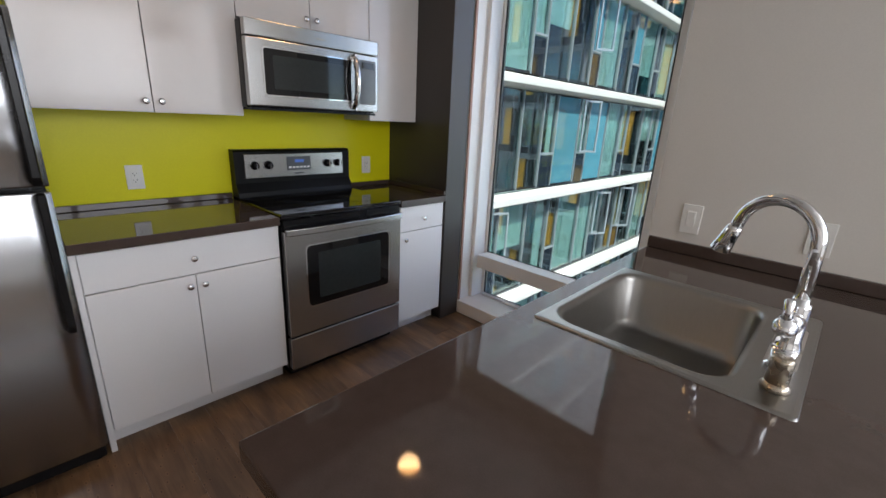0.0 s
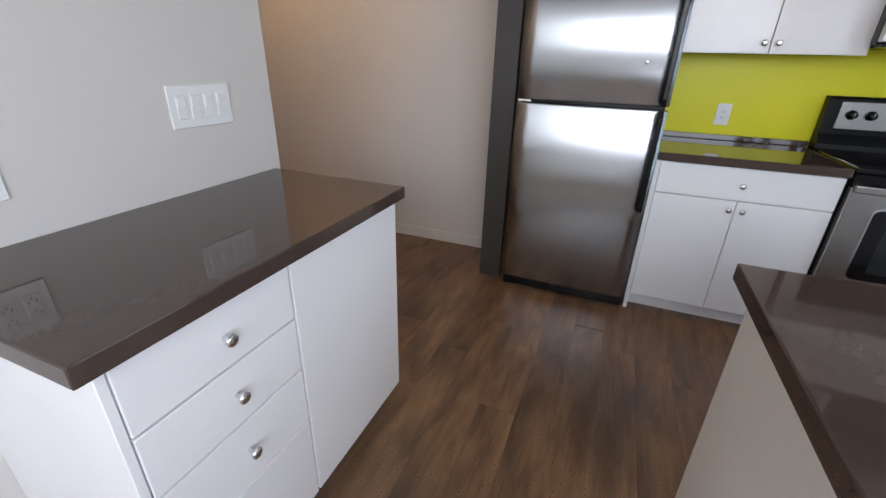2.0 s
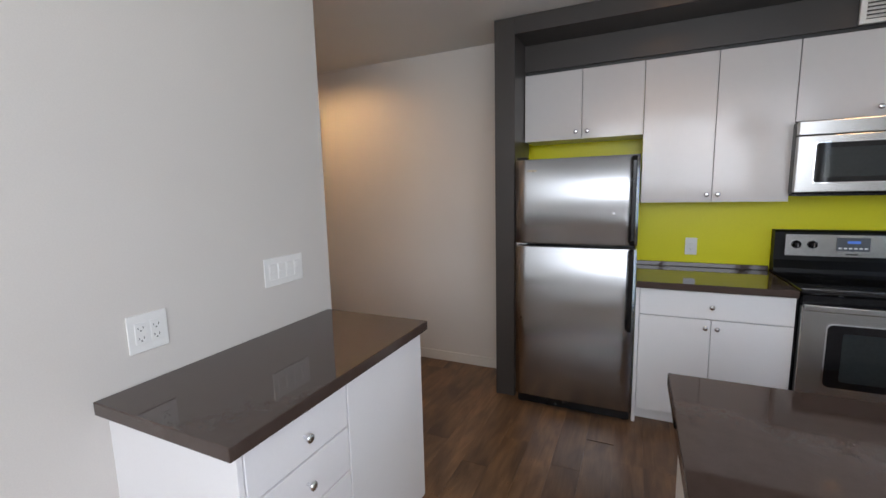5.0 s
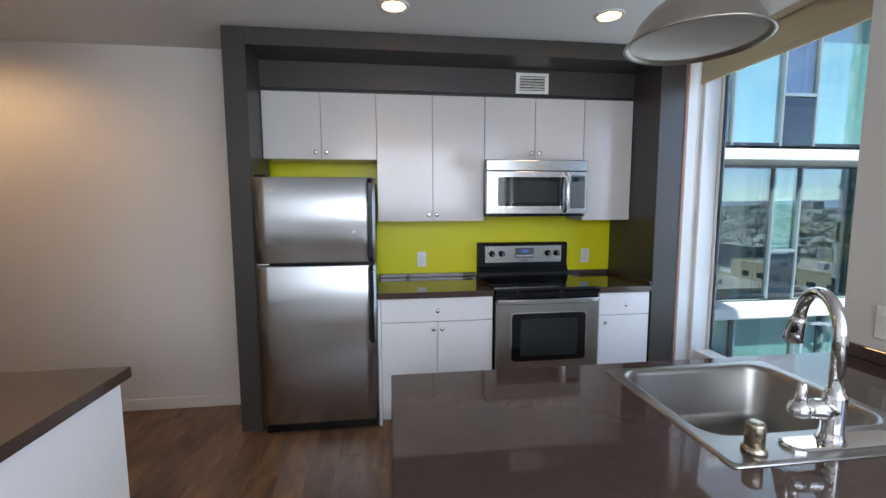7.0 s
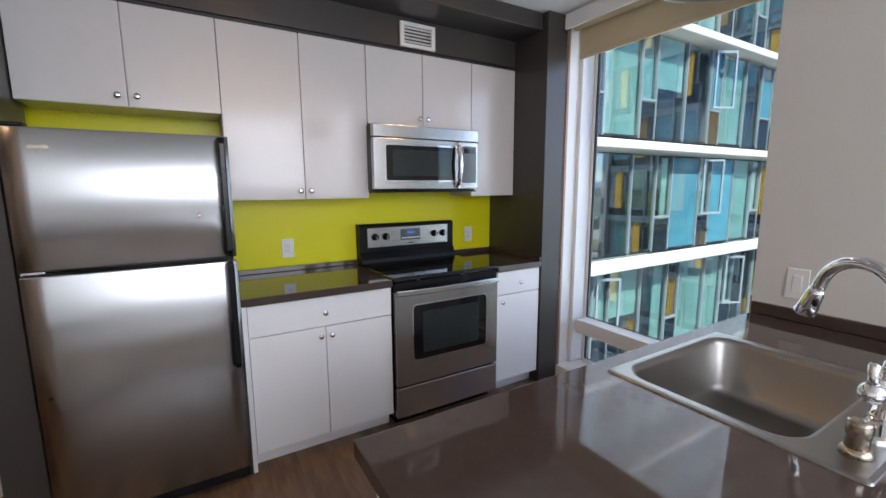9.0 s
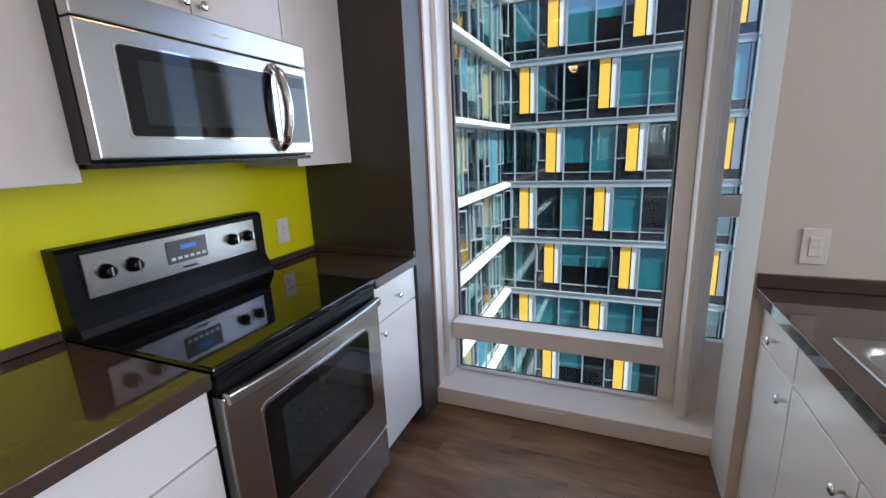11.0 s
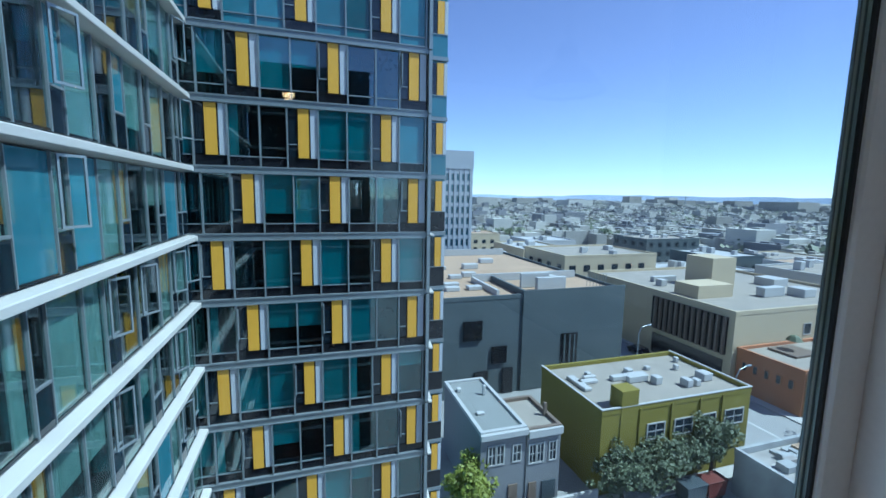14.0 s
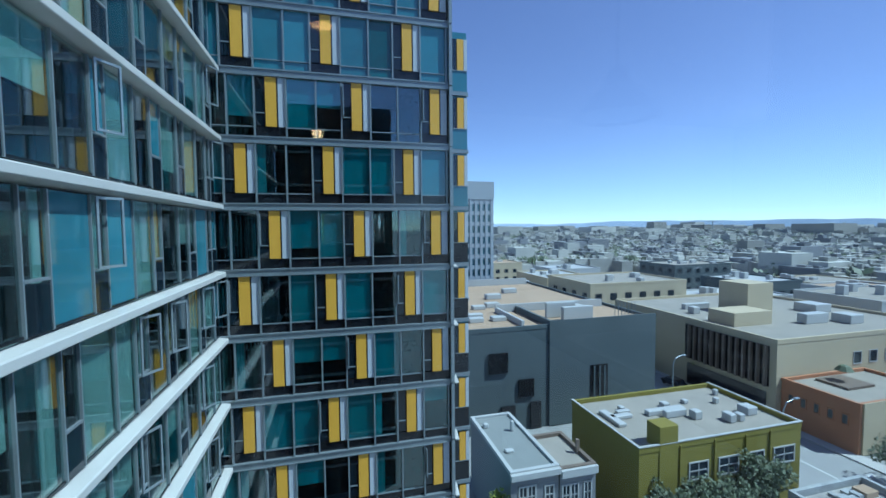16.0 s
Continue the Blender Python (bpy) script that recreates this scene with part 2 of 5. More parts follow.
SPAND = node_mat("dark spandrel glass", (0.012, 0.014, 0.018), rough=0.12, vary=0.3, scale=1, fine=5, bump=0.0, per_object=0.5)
ALU = node_mat("grey aluminium", (0.23, 0.26, 0.275), rough=0.35, metal=0.3, vary=0.12, scale=1.2, fine=12, bump=0.004)
YELLOW = node_mat("golden yellow panel", (0.66, 0.36, 0.035), rough=0.4, vary=0.06, scale=1.2, fine=30, bump=0.0, per_object=0.3)
WHITEP = node_mat("white facade panel", (0.46, 0.48, 0.51), rough=0.4, vary=0.06, scale=1.2, fine=30, bump=0.0)
LEDGE = node_mat("cream metal ledge", (0.48, 0.47, 0.44), rough=0.45, vary=0.08, scale=1.0, fine=25, bump=0.004)
CONC = node_mat("grey stucco", (0.078, 0.098, 0.102), rough=0.85, vary=0.2, scale=0.25, fine=2.5, bump=0.02)
ROOFG = node_mat("gravel roof", (0.29, 0.262, 0.215), rough=0.9, vary=0.25, scale=0.35, fine=6, bump=0.02)
ROOFT = node_mat("tan roof", (0.37, 0.265, 0.17), rough=0.9, vary=0.2, scale=0.2, fine=5, bump=0.02)
OLIVE = node_mat("olive green stucco", (0.185, 0.155, 0.020), rough=0.8, vary=0.12, scale=0.4, fine=5, bump=0.02)
BEIGE = node_mat("beige concrete", (0.46, 0.385, 0.25), rough=0.8, vary=0.12, scale=0.3, fine=5, bump=0.02)
BROWNF = node_mat("brown fins", (0.15, 0.115, 0.085), rough=0.7, vary=0.2, scale=1, fine=9, bump=0.01)
ORANGE = node_mat("orange stucco", (0.36, 0.155, 0.07), rough=0.8, vary=0.15, scale=0.5, fine=6, bump=0.02)
HOUSEW = node_mat("lilac grey siding", (0.18, 0.185, 0.19), rough=0.7, vary=0.08, scale=0.6, fine=9, bump=0.01, stretch=(1, 1, 6))
TRIM = node_mat("white house trim", (0.40, 0.40, 0.38), rough=0.6, vary=0.08, scale=2, fine=20, bump=0.0)
HWIN = node_mat("house window glass", (0.02, 0.03, 0.04), rough=0.07, vary=0.4, scale=1, fine=8, bump=0.0, per_object=0.6)
ASPH = node_mat("city asphalt ground", (0.27, 0.27, 0.255), rough=0.9, vary=0.3, scale=0.03, fine=0.6, bump=0.02)
ROADM = node_mat("road asphalt", (0.29, 0.29, 0.28), rough=0.85, vary=0.2, scale=0.12, fine=2.5, bump=0.02)
PAVE = node_mat("pale pavement", (0.42, 0.41, 0.385), rough=0.85, vary=0.15, scale=0.3, fine=4, bump=0.02)
PAINTW = node_mat("white road paint", (0.62, 0.62, 0.60), rough=0.7, vary=0.2, scale=1, fine=9, bump=0.0)
LEAF = node_mat("dull green leaves", (0.10, 0.125, 0.065), rough=0.6, vary=0.5, scale=0.8, fine=5, bump=0.02, island=0.9)
LEAFY = node_mat("yellow green leaves", (0.20, 0.23, 0.03), rough=0.6, vary=0.4, scale=0.8, fine=5, bump=0.02, island=0.9)
BARK = node_mat("bark", (0.07, 0.05, 0.035), rough=0.9, vary=0.3, scale=3, fine=20, bump=0.05)
FARB = node_mat("far low buildings", (0.42, 0.41, 0.36), rough=0.9, vary=0.55, scale=0.02, fine=0.4, bump=0.0, island=2.2)
TOWERM = node_mat("pale office tower", (0.34, 0.37, 0.39), rough=0.7, vary=0.08, scale=0.1, fine=1, bump=0.0)
# blue base colour paints the haze over the hills
HILL = node_mat("distant hills with haze in the colour", (0.34, 0.41, 0.50), rough=1.0, vary=0.15, scale=0.002, fine=0.02, bump=0.0)
ROOFW = node_mat("pale painted roof", (0.21, 0.22, 0.205), rough=0.9, vary=0.15, scale=0.4, fine=5, bump=0.02)
DARKB = node_mat("far dark roofs", (0.20, 0.205, 0.21), rough=0.9, vary=0.5, scale=0.02, fine=0.4, bump=0.0, island=1.5)
RUST = node_mat("weathered metal roof", (0.36, 0.34, 0.31), rough=0.7, vary=0.5, scale=0.5, fine=4, bump=0.02)
GRAF = node_mat("pale painted block wall", (0.35, 0.36, 0.35), rough=0.8, vary=0.4, scale=0.7, fine=4, bump=0.02)
REDP = node_mat("red paint", (0.13, 0.035, 0.028), rough=0.5, vary=0.1, scale=2, fine=9, bump=0.0)
BLUEP = node_mat("blue paint", (0.05, 0.065, 0.075), rough=0.5, vary=0.1, scale=2, fine=9, bump=0.0)
CARM = node_mat("dark car paint", (0.02, 0.024, 0.03), rough=0.2, vary=0.1, scale=2, fine=9, bump=0.0, coat=0.6)
CARW = node_mat("white car paint", (0.6, 0.6, 0.6), rough=0.2, vary=0.05, scale=2, fine=9, bump=0.0, coat=0.6)


# ---- building helpers ----
def box(bm, x0, x1, y0, y1, z0, z1, bevel=0.0, seg=1):
    """Adds a box, its edges rounded by bevel."""
    v = [bm.verts.new((x, y, z)) for z in (z0, z1) for y in (y0, y1) for x in (x0, x1)]
    faces = [bm.faces.new([v[i] for i in f]) for f in ((0, 2, 3, 1), (4, 5, 7, 6), (0, 1, 5, 4), (2, 6, 7, 3), (0, 4, 6, 2), (1, 3, 7, 5))]
    if bevel:
        edges = {e for f in faces for e in f.edges}
        bmesh.ops.bevel(bm, geom=list(edges), offset=bevel, segments=seg, affect="EDGES", profile=0.5)
    return bm


def boxes(*specs, bevel=0.0, seg=1):
    bm = bmesh.new()
    for s in specs:
        box(bm, *s, bevel=bevel, seg=seg)
    return bm


def prism(bm, pts, axis, a, b):
    """Extrudes a closed outline of (u, v) along an axis from a to b."""
    def at(p, w):
        return {"x": (w, p[0], p[1]), "y": (p[0], w, p[1]), "z": (p[0], p[1], w)}[axis]
    lo, hi = [bm.verts.new(at(p, a)) for p in pts], [bm.verts.new(at(p, b)) for p in pts]
    n = len(pts)
    bm.faces.new(lo)
    bm.faces.new(hi[::-1])
    for i in range(n):
        bm.faces.new([lo[i], hi[i], hi[(i + 1) % n], lo[(i + 1) % n]])
    bmesh.ops.recalc_face_normals(bm, faces=bm.faces)
    return bm


def lathe(bm, rings, cx, cy, steps=24, axis="z", caps=True):
    """Turns a profile of (radius, height) round an axis through (cx, cy); the other two coordinates for x and y axes."""
    loops = []
    for r, h in rings:
        loop = []
        for i in range(steps):
            a = 2 * math.pi * i / steps
            u, w = r * math.cos(a), r * math.sin(a)
            p = {"z": (cx + u, cy + w, h), "x": (h, cx + u, cy + w), "y": (cx + u, h, cy + w)}[axis]
            loop.append(bm.verts.new(p))
        loops.append(loop)
    for a, b in zip(loops, loops[1:]):
        for i in range(steps):
            bm.faces.new([a[i], a[(i + 1) % steps], b[(i + 1) % steps], b[i]])
    if caps:
        bm.faces.new(loops[0])
        bm.faces.new(loops[-1])
    elif len(rings) > 4 and rings[0] == rings[-1]:
        bmesh.ops.remove_doubles(bm, verts=bm.verts, dist=1e-6)
    bmesh.ops.recalc_face_normals(bm, faces=bm.faces)
    return bm


def tube(bm, pts, r, steps=12):
    """A round tube along points; r is one radius or one for each point."""
    pts = [Vector(p) for p in pts]
    loops, side = [], None
    for i, p in enumerate(pts):
        d = (pts[min(i + 1, len(pts) - 1)] - pts[max(i - 1, 0)]).normalized()
        if side is None:
            side = d.orthogonal().normalized()
        side = (side - d * side.dot(d)).normalized()
        up = d.cross(side)
        rr = r[i] if isinstance(r, (list, tuple)) else r
        loops.append([bm.verts.new(p + (side * math.cos(2 * math.pi * k / steps) + up * math.sin(2 * math.pi * k / steps)) * rr) for k in range(steps)])
    for a, b in zip(loops, loops[1:]):
        for k in range(steps):
            bm.faces.new([a[k], a[(k + 1) % steps], b[(k + 1) % steps], b[k]])
    bm.faces.new(loops[0][::-1])
    bm.faces.new(loops[-1])
    bmesh.ops.recalc_face_normals(bm, faces=bm.faces)
    return bm


def mesh_of(name, bm, material, smooth=False):
    me = bpy.data.meshes.new(name)
    bm.to_mesh(me)
    bm.free()
    me.materials.append(material)
    if smooth:
        me.polygons.foreach_set("use_smooth", [True] * len(me.polygons))
    return me


def thing(name, at, label, category, group="", kind=""):
    ob = new(name)
    ob.empty_display_size = 0.1
    ob.location = at
    return tagged(ob, label, category, group, kind)


def hang(ob, parent):
    ob.parent = parent
    if parent.type == "EMPTY":
        ob.matrix_parent_inverse = Matrix.Translation(-parent.location)
    return ob


def part(name, bm, material, parent, label="", smooth=False):
    ob = hang(new(name, mesh_of(name, bm, material, smooth)), parent)
    return tagged(ob, label)


def solid(name, bm, material, label, category, group="", kind="", smooth=False):
    return tagged(new(name, mesh_of(name, bm, material, smooth)), label, category, group, kind)


def structure(name, bm, material, label, category="structure"):
    return solid(name, bm, material, label, category, kind="structure")


# ---- the room ----
CEILZ = 2.57
structure("wall_west", boxes((-2.55, -2.352, -1.012, 2.45, 0, 2.75)), LIME, "lime yellow painted wall behind the kitchen units", "wall")
structure("wall_hall_west", boxes((-2.36, -2.21, -4.6, -1.014, 0, 2.75)), WALL, "off-white painted wall of the hall", "wall")
structure("wall_hall_south", boxes((-2.21, -0.45, -4.6, -4.45, 0, 2.75)), WALL, "off-white painted end wall of the hall", "wall")
structure("wall_hall_east", boxes((-0.64, -0.49, -4.45, -1.653, 0, 2.75)), WALL, "off-white painted wall along the hall", "wall")
structure("wall_south", boxes((-0.625, 3.35, -1.650, -1.500, 0, 2.75)), WALL, "pale off-white painted wall behind the side cabinet", "wall")
# the opening from x 0.95 to 3.15 is added for the fill lamp
structure("wall_north", boxes((-0.40, 0.95, 1.72, 2.0, 0, 2.75), (0.95, 3.15, 1.72, 2.0, 0, 0.2), (0.95, 3.15, 1.72, 2.0, 2.55, 2.75), (3.15, 3.35, 1.72, 2.0, 0, 2.75)), WALL, "warm off-white painted wall above the sink counter", "wall")
structure("wall_east", boxes((3.2, 3.35, -1.500, -0.90, 0, 2.75), (3.2, 3.35, 1.58, 1.72, 0, 2.75), (3.2, 3.35, -0.90, 1.58, 0, 0.2), (3.2, 3.35, -0.90, 1.58, 2.58, 2.75)),
          WALL, "off-white painted wall with a wide window opening", "wall")
east_win = thing("window_2", (3.2, 0.1, 0.2), "wide window with white frame bars in the living room", "window", kind="structure")
for y in (-0.90, 0.30, 1.51):
    part("window_frame", boxes((3.10, 3.17, y, y + 0.07, 0.2, 2.58), bevel=0.003), WALL, east_win)
part("window_frame", boxes((3.11, 3.165, -0.90, 1.58, 0.86, 0.93), bevel=0.003), WALL, east_win)
# invented window, out of view, that holds the added north fill lamp
added_north_win = thing("window_3", (2.05, 1.7, 0.2), "added unseen window with white frame bars beside the sink wall", "window", kind="structure")
for x in (0.95, 1.98, 3.08):
    part("window_frame", boxes((x, x + 0.07, 1.62, 1.69, 0.2, 2.55), bevel=0.003), WALL, added_north_win)
part("window_frame", boxes((0.95, 3.15, 1.63, 1.685, 0.86, 0.93), bevel=0.003), WALL, added_north_win)
structure("wall_window_head", boxes((-2.35, 0.6, 2.20, 2.238, 2.522, 2.75), (-2.35, -1.765, 2.003, 2.238, 0, 2.522), (0.35, 0.6, 2.0, 2.238, 0, 2.522)), WALL, "off-white wall round the tall window", "wall")
structure("ceiling", boxes((-2.55, 3.35, -4.6, 2.235, CEILZ, 2.72)), CEIL, "smooth white painted ceiling", "ceiling")
structure("subfloor", boxes((-2.55, 3.35, -4.6, 2.235, -0.12, -0.006)), SLOT, "dark concrete slab under the planks", "floor")

floor = structure("floor", boxes((-2.5, 3.3, -4.6, 2.2, -0.0058, -0.003)), SLOT, "dark brown wood-look plank floor", "floor")

structure("baseboard", boxes((-2.208, -2.196, -4.4, -1.016, 0, 0.085), (-0.623, -0.560, -1.498, -1.486, 0, 0.085), (0.372, 3.19, -1.498, -1.486, 0, 0.085), bevel=0.003), BASEM, "low off-white painted baseboard", "baseboard")

# taupe surround of the kitchen units
surround = thing("kitchen_surround", (-2.0, 0.4, 0), "taupe grey painted surround framing the kitchen units", "surround", kind="structure")
part("post", boxes((-2.208, -1.796, -1.012, -0.876, 0, 2.568), bevel=0.002), GREY, surround)
part("post", boxes((-2.352, -1.742, 1.820, 2.0, 0, 2.568), bevel=0.002), GREY, surround)
part("beam", boxes((-2.068, -1.796, -0.876, 1.820, 2.463, 2.568), bevel=0.002), GREY, surround)
part("bulkhead", boxes((-2.352, -2.070, -0.876, 1.820, 2.288, 2.568)), GREY, surround)
# near-black filler paints the shade in the gap over the cabinets
part("shadow_gap", boxes((-2.352, -2.085, -0.872, 1.818, 2.266, 2.287)), SLOT, surround, "dark strip painted as the shadow in the gap above the cabinets")

vent = thing("air_vent", (-1.785, 0.93, 2.31), "white louvred air vent set in the taupe bulkhead", "vent")
part("frame", boxes((-1.789, -1.770, 0.822, 1.036, 2.288, 2.308), (-1.789, -1.770, 0.822, 1.036, 2.406, 2.426), (-1.789, -1.770, 0.822, 0.846, 2.308, 2.406), (-1.789, -1.770, 1.012, 1.036, 2.308, 2.406), bevel=0.002), PLATE, vent)
part("backing", boxes((-1.789, -1.784, 0.846, 1.012, 2.308, 2.406)), SLOT, vent)
for i in range(5):
    z = 2.317 + i * 0.0188
    bm = bmesh.new()
    prism(bm, [(-1.784, z + 0.006), (-1.770, z - 0.005), (-1.768, z - 0.003), (-1.782, z + 0.010)], "y", 0.846, 1.012)
    part("slat", bm, PLATE, vent)
vent.location, vent.scale = (-2.065, 1.0225, 2.315), (1, 1.145, 1.05)


def downlight(x, y, watts, wide=125):
    lamp = thing("downlight", (x, y, CEILZ), "round recessed ceiling downlight glowing warm", "ceiling light", "ceiling downlights")
    part("trim_ring", lathe(bmesh.new(), [(0.062, CEILZ - 0.001), (0.086, CEILZ - 0.001), (0.084, CEILZ - 0.008), (0.064, CEILZ - 0.010), (0.062, CEILZ - 0.001)], x, y, 32, caps=False), PLATE, lamp, smooth=True)
    part("lens", lathe(bmesh.new(), [(0.001, CEILZ - 0.003), (0.062, CEILZ - 0.003), (0.060, CEILZ - 0.007), (0.001, CEILZ - 0.009)], x, y, 32), BULB, lamp, "glowing frosted lens")
    spot = new("downlight_lamp", bpy.data.lights.new("downlight_lamp", "SPOT"))
    spot.data.energy, spot.data.color, spot.data.spot_size, spot.data.spot_blend, spot.data.shadow_soft_size = watts, (1.0, 0.60, 0.28), radians(wide), 0.6, 0.07
    spot.matrix_world = look((x, y, CEILZ - 0.02), (x, y + 0.001, 0))


downlight(-1.43, 0.02, 3.5)
downlight(-1.405, 1.25, 2)
# unseen hall lamp, likely flush-mounted, added for the glow on the hall wall
downlight(-1.55, -2.6, 14, 174)

# ---- the window ----
win = thing("window_1", (-1.14, 2.2, 0.14), "tall white metal-framed window over a low ledge", "window", kind="structure")
Y0, Y1 = 2.232, 2.272
part("window_sill", boxes((-1.760, 0.345, 2.002, 2.260, 0.0, 0.10), bevel=0.006, seg=2), FRAMEW, win)
part("frame", boxes((-1.762, -1.692, Y0 + 0.014, Y1, 0.102, 2.52), (-0.603, -0.530, Y0 + 0.014, Y1, 0.102, 2.52), bevel=0.004), FRAMEW, win)
part("bottom_rail", boxes((-1.692, -0.603, Y0 - 0.01, Y1, 0.102, 0.115), bevel=0.003), FRAMEW, win)
part("middle_rail", boxes((-1.692, -0.603, Y0 - 0.090, Y1, 0.345, 0.447), bevel=0.005, seg=2), FRAMEW, win)
part("top_rail", boxes((-1.692, -0.603, Y0 - 0.01, Y1, 2.44, 2.52), bevel=0.004), FRAMEW, win)
part("jamb", boxes((-1.7645, -1.742, 2.003, 2.231, 0.102, 2.52)), FRAMEW, win)
part("jamb_strip", boxes((-1.742, -1.734, 2.003, 2.022, 0.102, 2.52)), TAN, win, "reddish tan edge strip")
part("inner_frame", boxes((-1.742, -1.712, 2.125, 2.245, 0.102, 2.52), bevel=0.003), FRAMEW, win)
part("mullion", boxes((-0.530, -0.492, Y0 - 0.115, Y1, 0.102, 2.52), (-0.488, -0.470, Y0 - 0.080, Y1, 0.102, 2.52), (-0.466, -0.430, Y0 - 0.035, Y1, 0.102, 2.52), bevel=0.003), FRAMEW, win)
part("side_frame", boxes((-0.430, 0.02, Y0 - 0.01, Y1, 1.072, 1.167), (-0.430, 0.02, Y0 - 0.01, Y1, 0.102, 0.474), (-0.430, 0.02, Y0 - 0.01, Y1, 2.42, 2.52), (0.02, 0.35, Y0, Y1, 0.102, 2.52), bevel=0.004), FRAMEW, win)
GY = Y0 + 0.022
for x0, x1, z0, z1 in ((-1.692, -0.603, 0.115, 0.345), (-1.692, -0.603, 0.447, 2.44), (-0.430, 0.02, 0.474, 1.072), (-0.430, 0.02, 1.167, 2.42)):
    g = 0.007
    if x1 < -0.5:
        part("outer_frame", boxes((x0, x0 + 0.013, GY + 0.0135, GY + 0.017, z0, z1), (x1 - 0.015, x1, GY + 0.0135, GY + 0.017, z0, z1)), ALU, win, "grey outer frame behind the glass")
        part("spacer", boxes((x0 + g, x0 + 0.012, GY + 0.0125, GY + 0.0132, z0, z1), (x1 - 0.012, x1 - g, GY + 0.0125, GY + 0.0132, z0, z1)), PLATE, win, "silver spacer bar between the panes")
    part("gasket", boxes((x0, x0 + g, GY, GY + 0.005, z0, z1), (x1 - g, x1, GY, GY + 0.005, z0, z1), (x0 + g, x1 - g, GY, GY + 0.005, z0, z0 + 0.005), (x0 + g, x1 - g, GY, GY + 0.005, z1 - 0.004, z1)), GASKET, win)
    pane = part("pane", boxes((x0 + 0.002, x1 - 0.002, GY + 0.006, GY + 0.012, z0 + 0.002, z1 - 0.002)), PANE, win, "clear glass pane")
    pane.visible_shadow = False

part("cover_plate", boxes((-1.18, -1.04, 1.9955, 2.0015, 0.030, 0.080), bevel=0.002), PLATE, win, "small white cover plate")
shade = thing("roller_shade", (-1.14, 2.1, 2.41), "rolled-up cream fabric shade under the ceiling", "roller shade")
part("roll", lathe(bmesh.new(), [(0.001, -1.70), (0.045, -1.70), (0.045, -0.42), (0.001, -0.42)], 2.04, 2.51, 20, "x"), SHADE, shade, smooth=False)
part("cloth", boxes((-1.70, -0.42, 2.078, 2.081, 2.315, 2.53)), SHADE, shade)
part("hem_bar", boxes((-1.70, -0.42, 2.072, 2.087, 2.288, 2.318), bevel=0.004), SHADE, shade)
part("cassette", boxes((-1.735, -0.40, 1.960, 1.980, 2.47, 2.567), (-1.735, -0.40, 1.980, 1.995, 2.515, 2.567), bevel=0.003), FRAMEW, shade, "white metal fascia")
bm = bmesh.new()
tube(bm, [(-1.708, 2.075, 2.50), (-1.708, 2.075, 1.5), (-1.708, 2.085, 1.0)], 0.0022, 6)
part("bead_chain", bm, PLATE, shade)


# ---- cabinets ----
def knob(parent, x, y, z, axis, way, r=0.0145):
    """A turned metal knob that stands out from a face along axis, by way (+1 or -1)."""
    base = {"x": x, "y": y}[axis]
    rings = [(0.0055, base), (0.0055, base + way * 0.012), (r * 0.75, base + way * 0.015), (r, base + way * 0.020), (r * 0.93, base + way * 0.026), (r * 0.5, base + way * 0.0285)]
    a, b = (y, z) if axis == "x" else (x, z)
    part("knob", lathe(bmesh.new(), rings, a, b, 16, axis), CHROME, parent, "round chrome knob", smooth=True)


def door_x(parent, name, x, y0, y1, z0, z1, material, knob_at=None, way=1, t=0.018, gap=0.002):
    """A flat door or drawer front in a plane of constant x."""
    lo, hi = sorted((x, x - way * t))
    d = part(name, boxes((lo, hi, y0 + gap, y1 - gap, z0 + gap, z1 - gap), bevel=0.0015), material, parent)
    if knob_at:
        knob(d, x, knob_at[0], knob_at[1], "x", way)
    return d


# uppers
def upper(y0, y1, z0, z1, split, knob_y, label):
    c = thing("wall_cabinet", (-2.15, (y0 + y1) / 2, z0), label, "wall cabinet", "row of white wall cabinets")
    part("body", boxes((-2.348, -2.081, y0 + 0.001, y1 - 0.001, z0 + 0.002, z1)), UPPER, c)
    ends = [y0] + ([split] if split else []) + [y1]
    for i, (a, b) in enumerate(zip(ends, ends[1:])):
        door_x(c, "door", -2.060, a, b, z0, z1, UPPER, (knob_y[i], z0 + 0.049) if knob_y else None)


upper(-0.873, -0.105, 1.807, 2.264, -0.483, (-0.520, -0.447), "glossy white two-door wall cabinet above the refrigerator")
upper(-0.105, 0.672, 1.370, 2.264, 0.290, (0.261, 0.320), "tall glossy white two-door wall cabinet over the counter")
upper(0.672, 1.431, 1.817, 2.264, 1.052, (1.022, 1.082), "glossy white two-door wall cabinet above the microwave")
upper(1.431, 1.817, 1.370, 2.264, None, None, "narrow glossy white wall cabinet beside the taupe panel")


def base_cabinet(y0, y1, doors, drawer_knob, door_knobs, label):
    c = thing("base_cabinet", (-2.0, (y0 + y1) / 2, 0), label, "base cabinet", "white base cabinets along the wall")
    part("body", boxes((-2.345, -1.776, y0, y1, 0.09, 0.872)), LOWER, c)
    part("toe_kick", boxes((-2.3, -1.832, y0, y1, 0, 0.09)), LOWER, c)
    d = door_x(c, "drawer", -1.755, y0, y1, 0.710, 0.870, LOWER, (drawer_knob, 0.785))
    ends = [y0] + ([doors] if doors else []) + [y1]
    for i, (a, b) in enumerate(zip(ends, ends[1:])):
        door_x(c, "door", -1.755, a, b, 0.095, 0.708, LOWER, (door_knobs[i], 0.661))


base_cabinet(-0.088, 0.668, 0.287, 0.286, (0.258, 0.316), "white base cabinet with one drawer and two doors")
base_cabinet(1.436, 1.816, None, 1.628, (1.474,), "narrow white base cabinet with a drawer and a door")


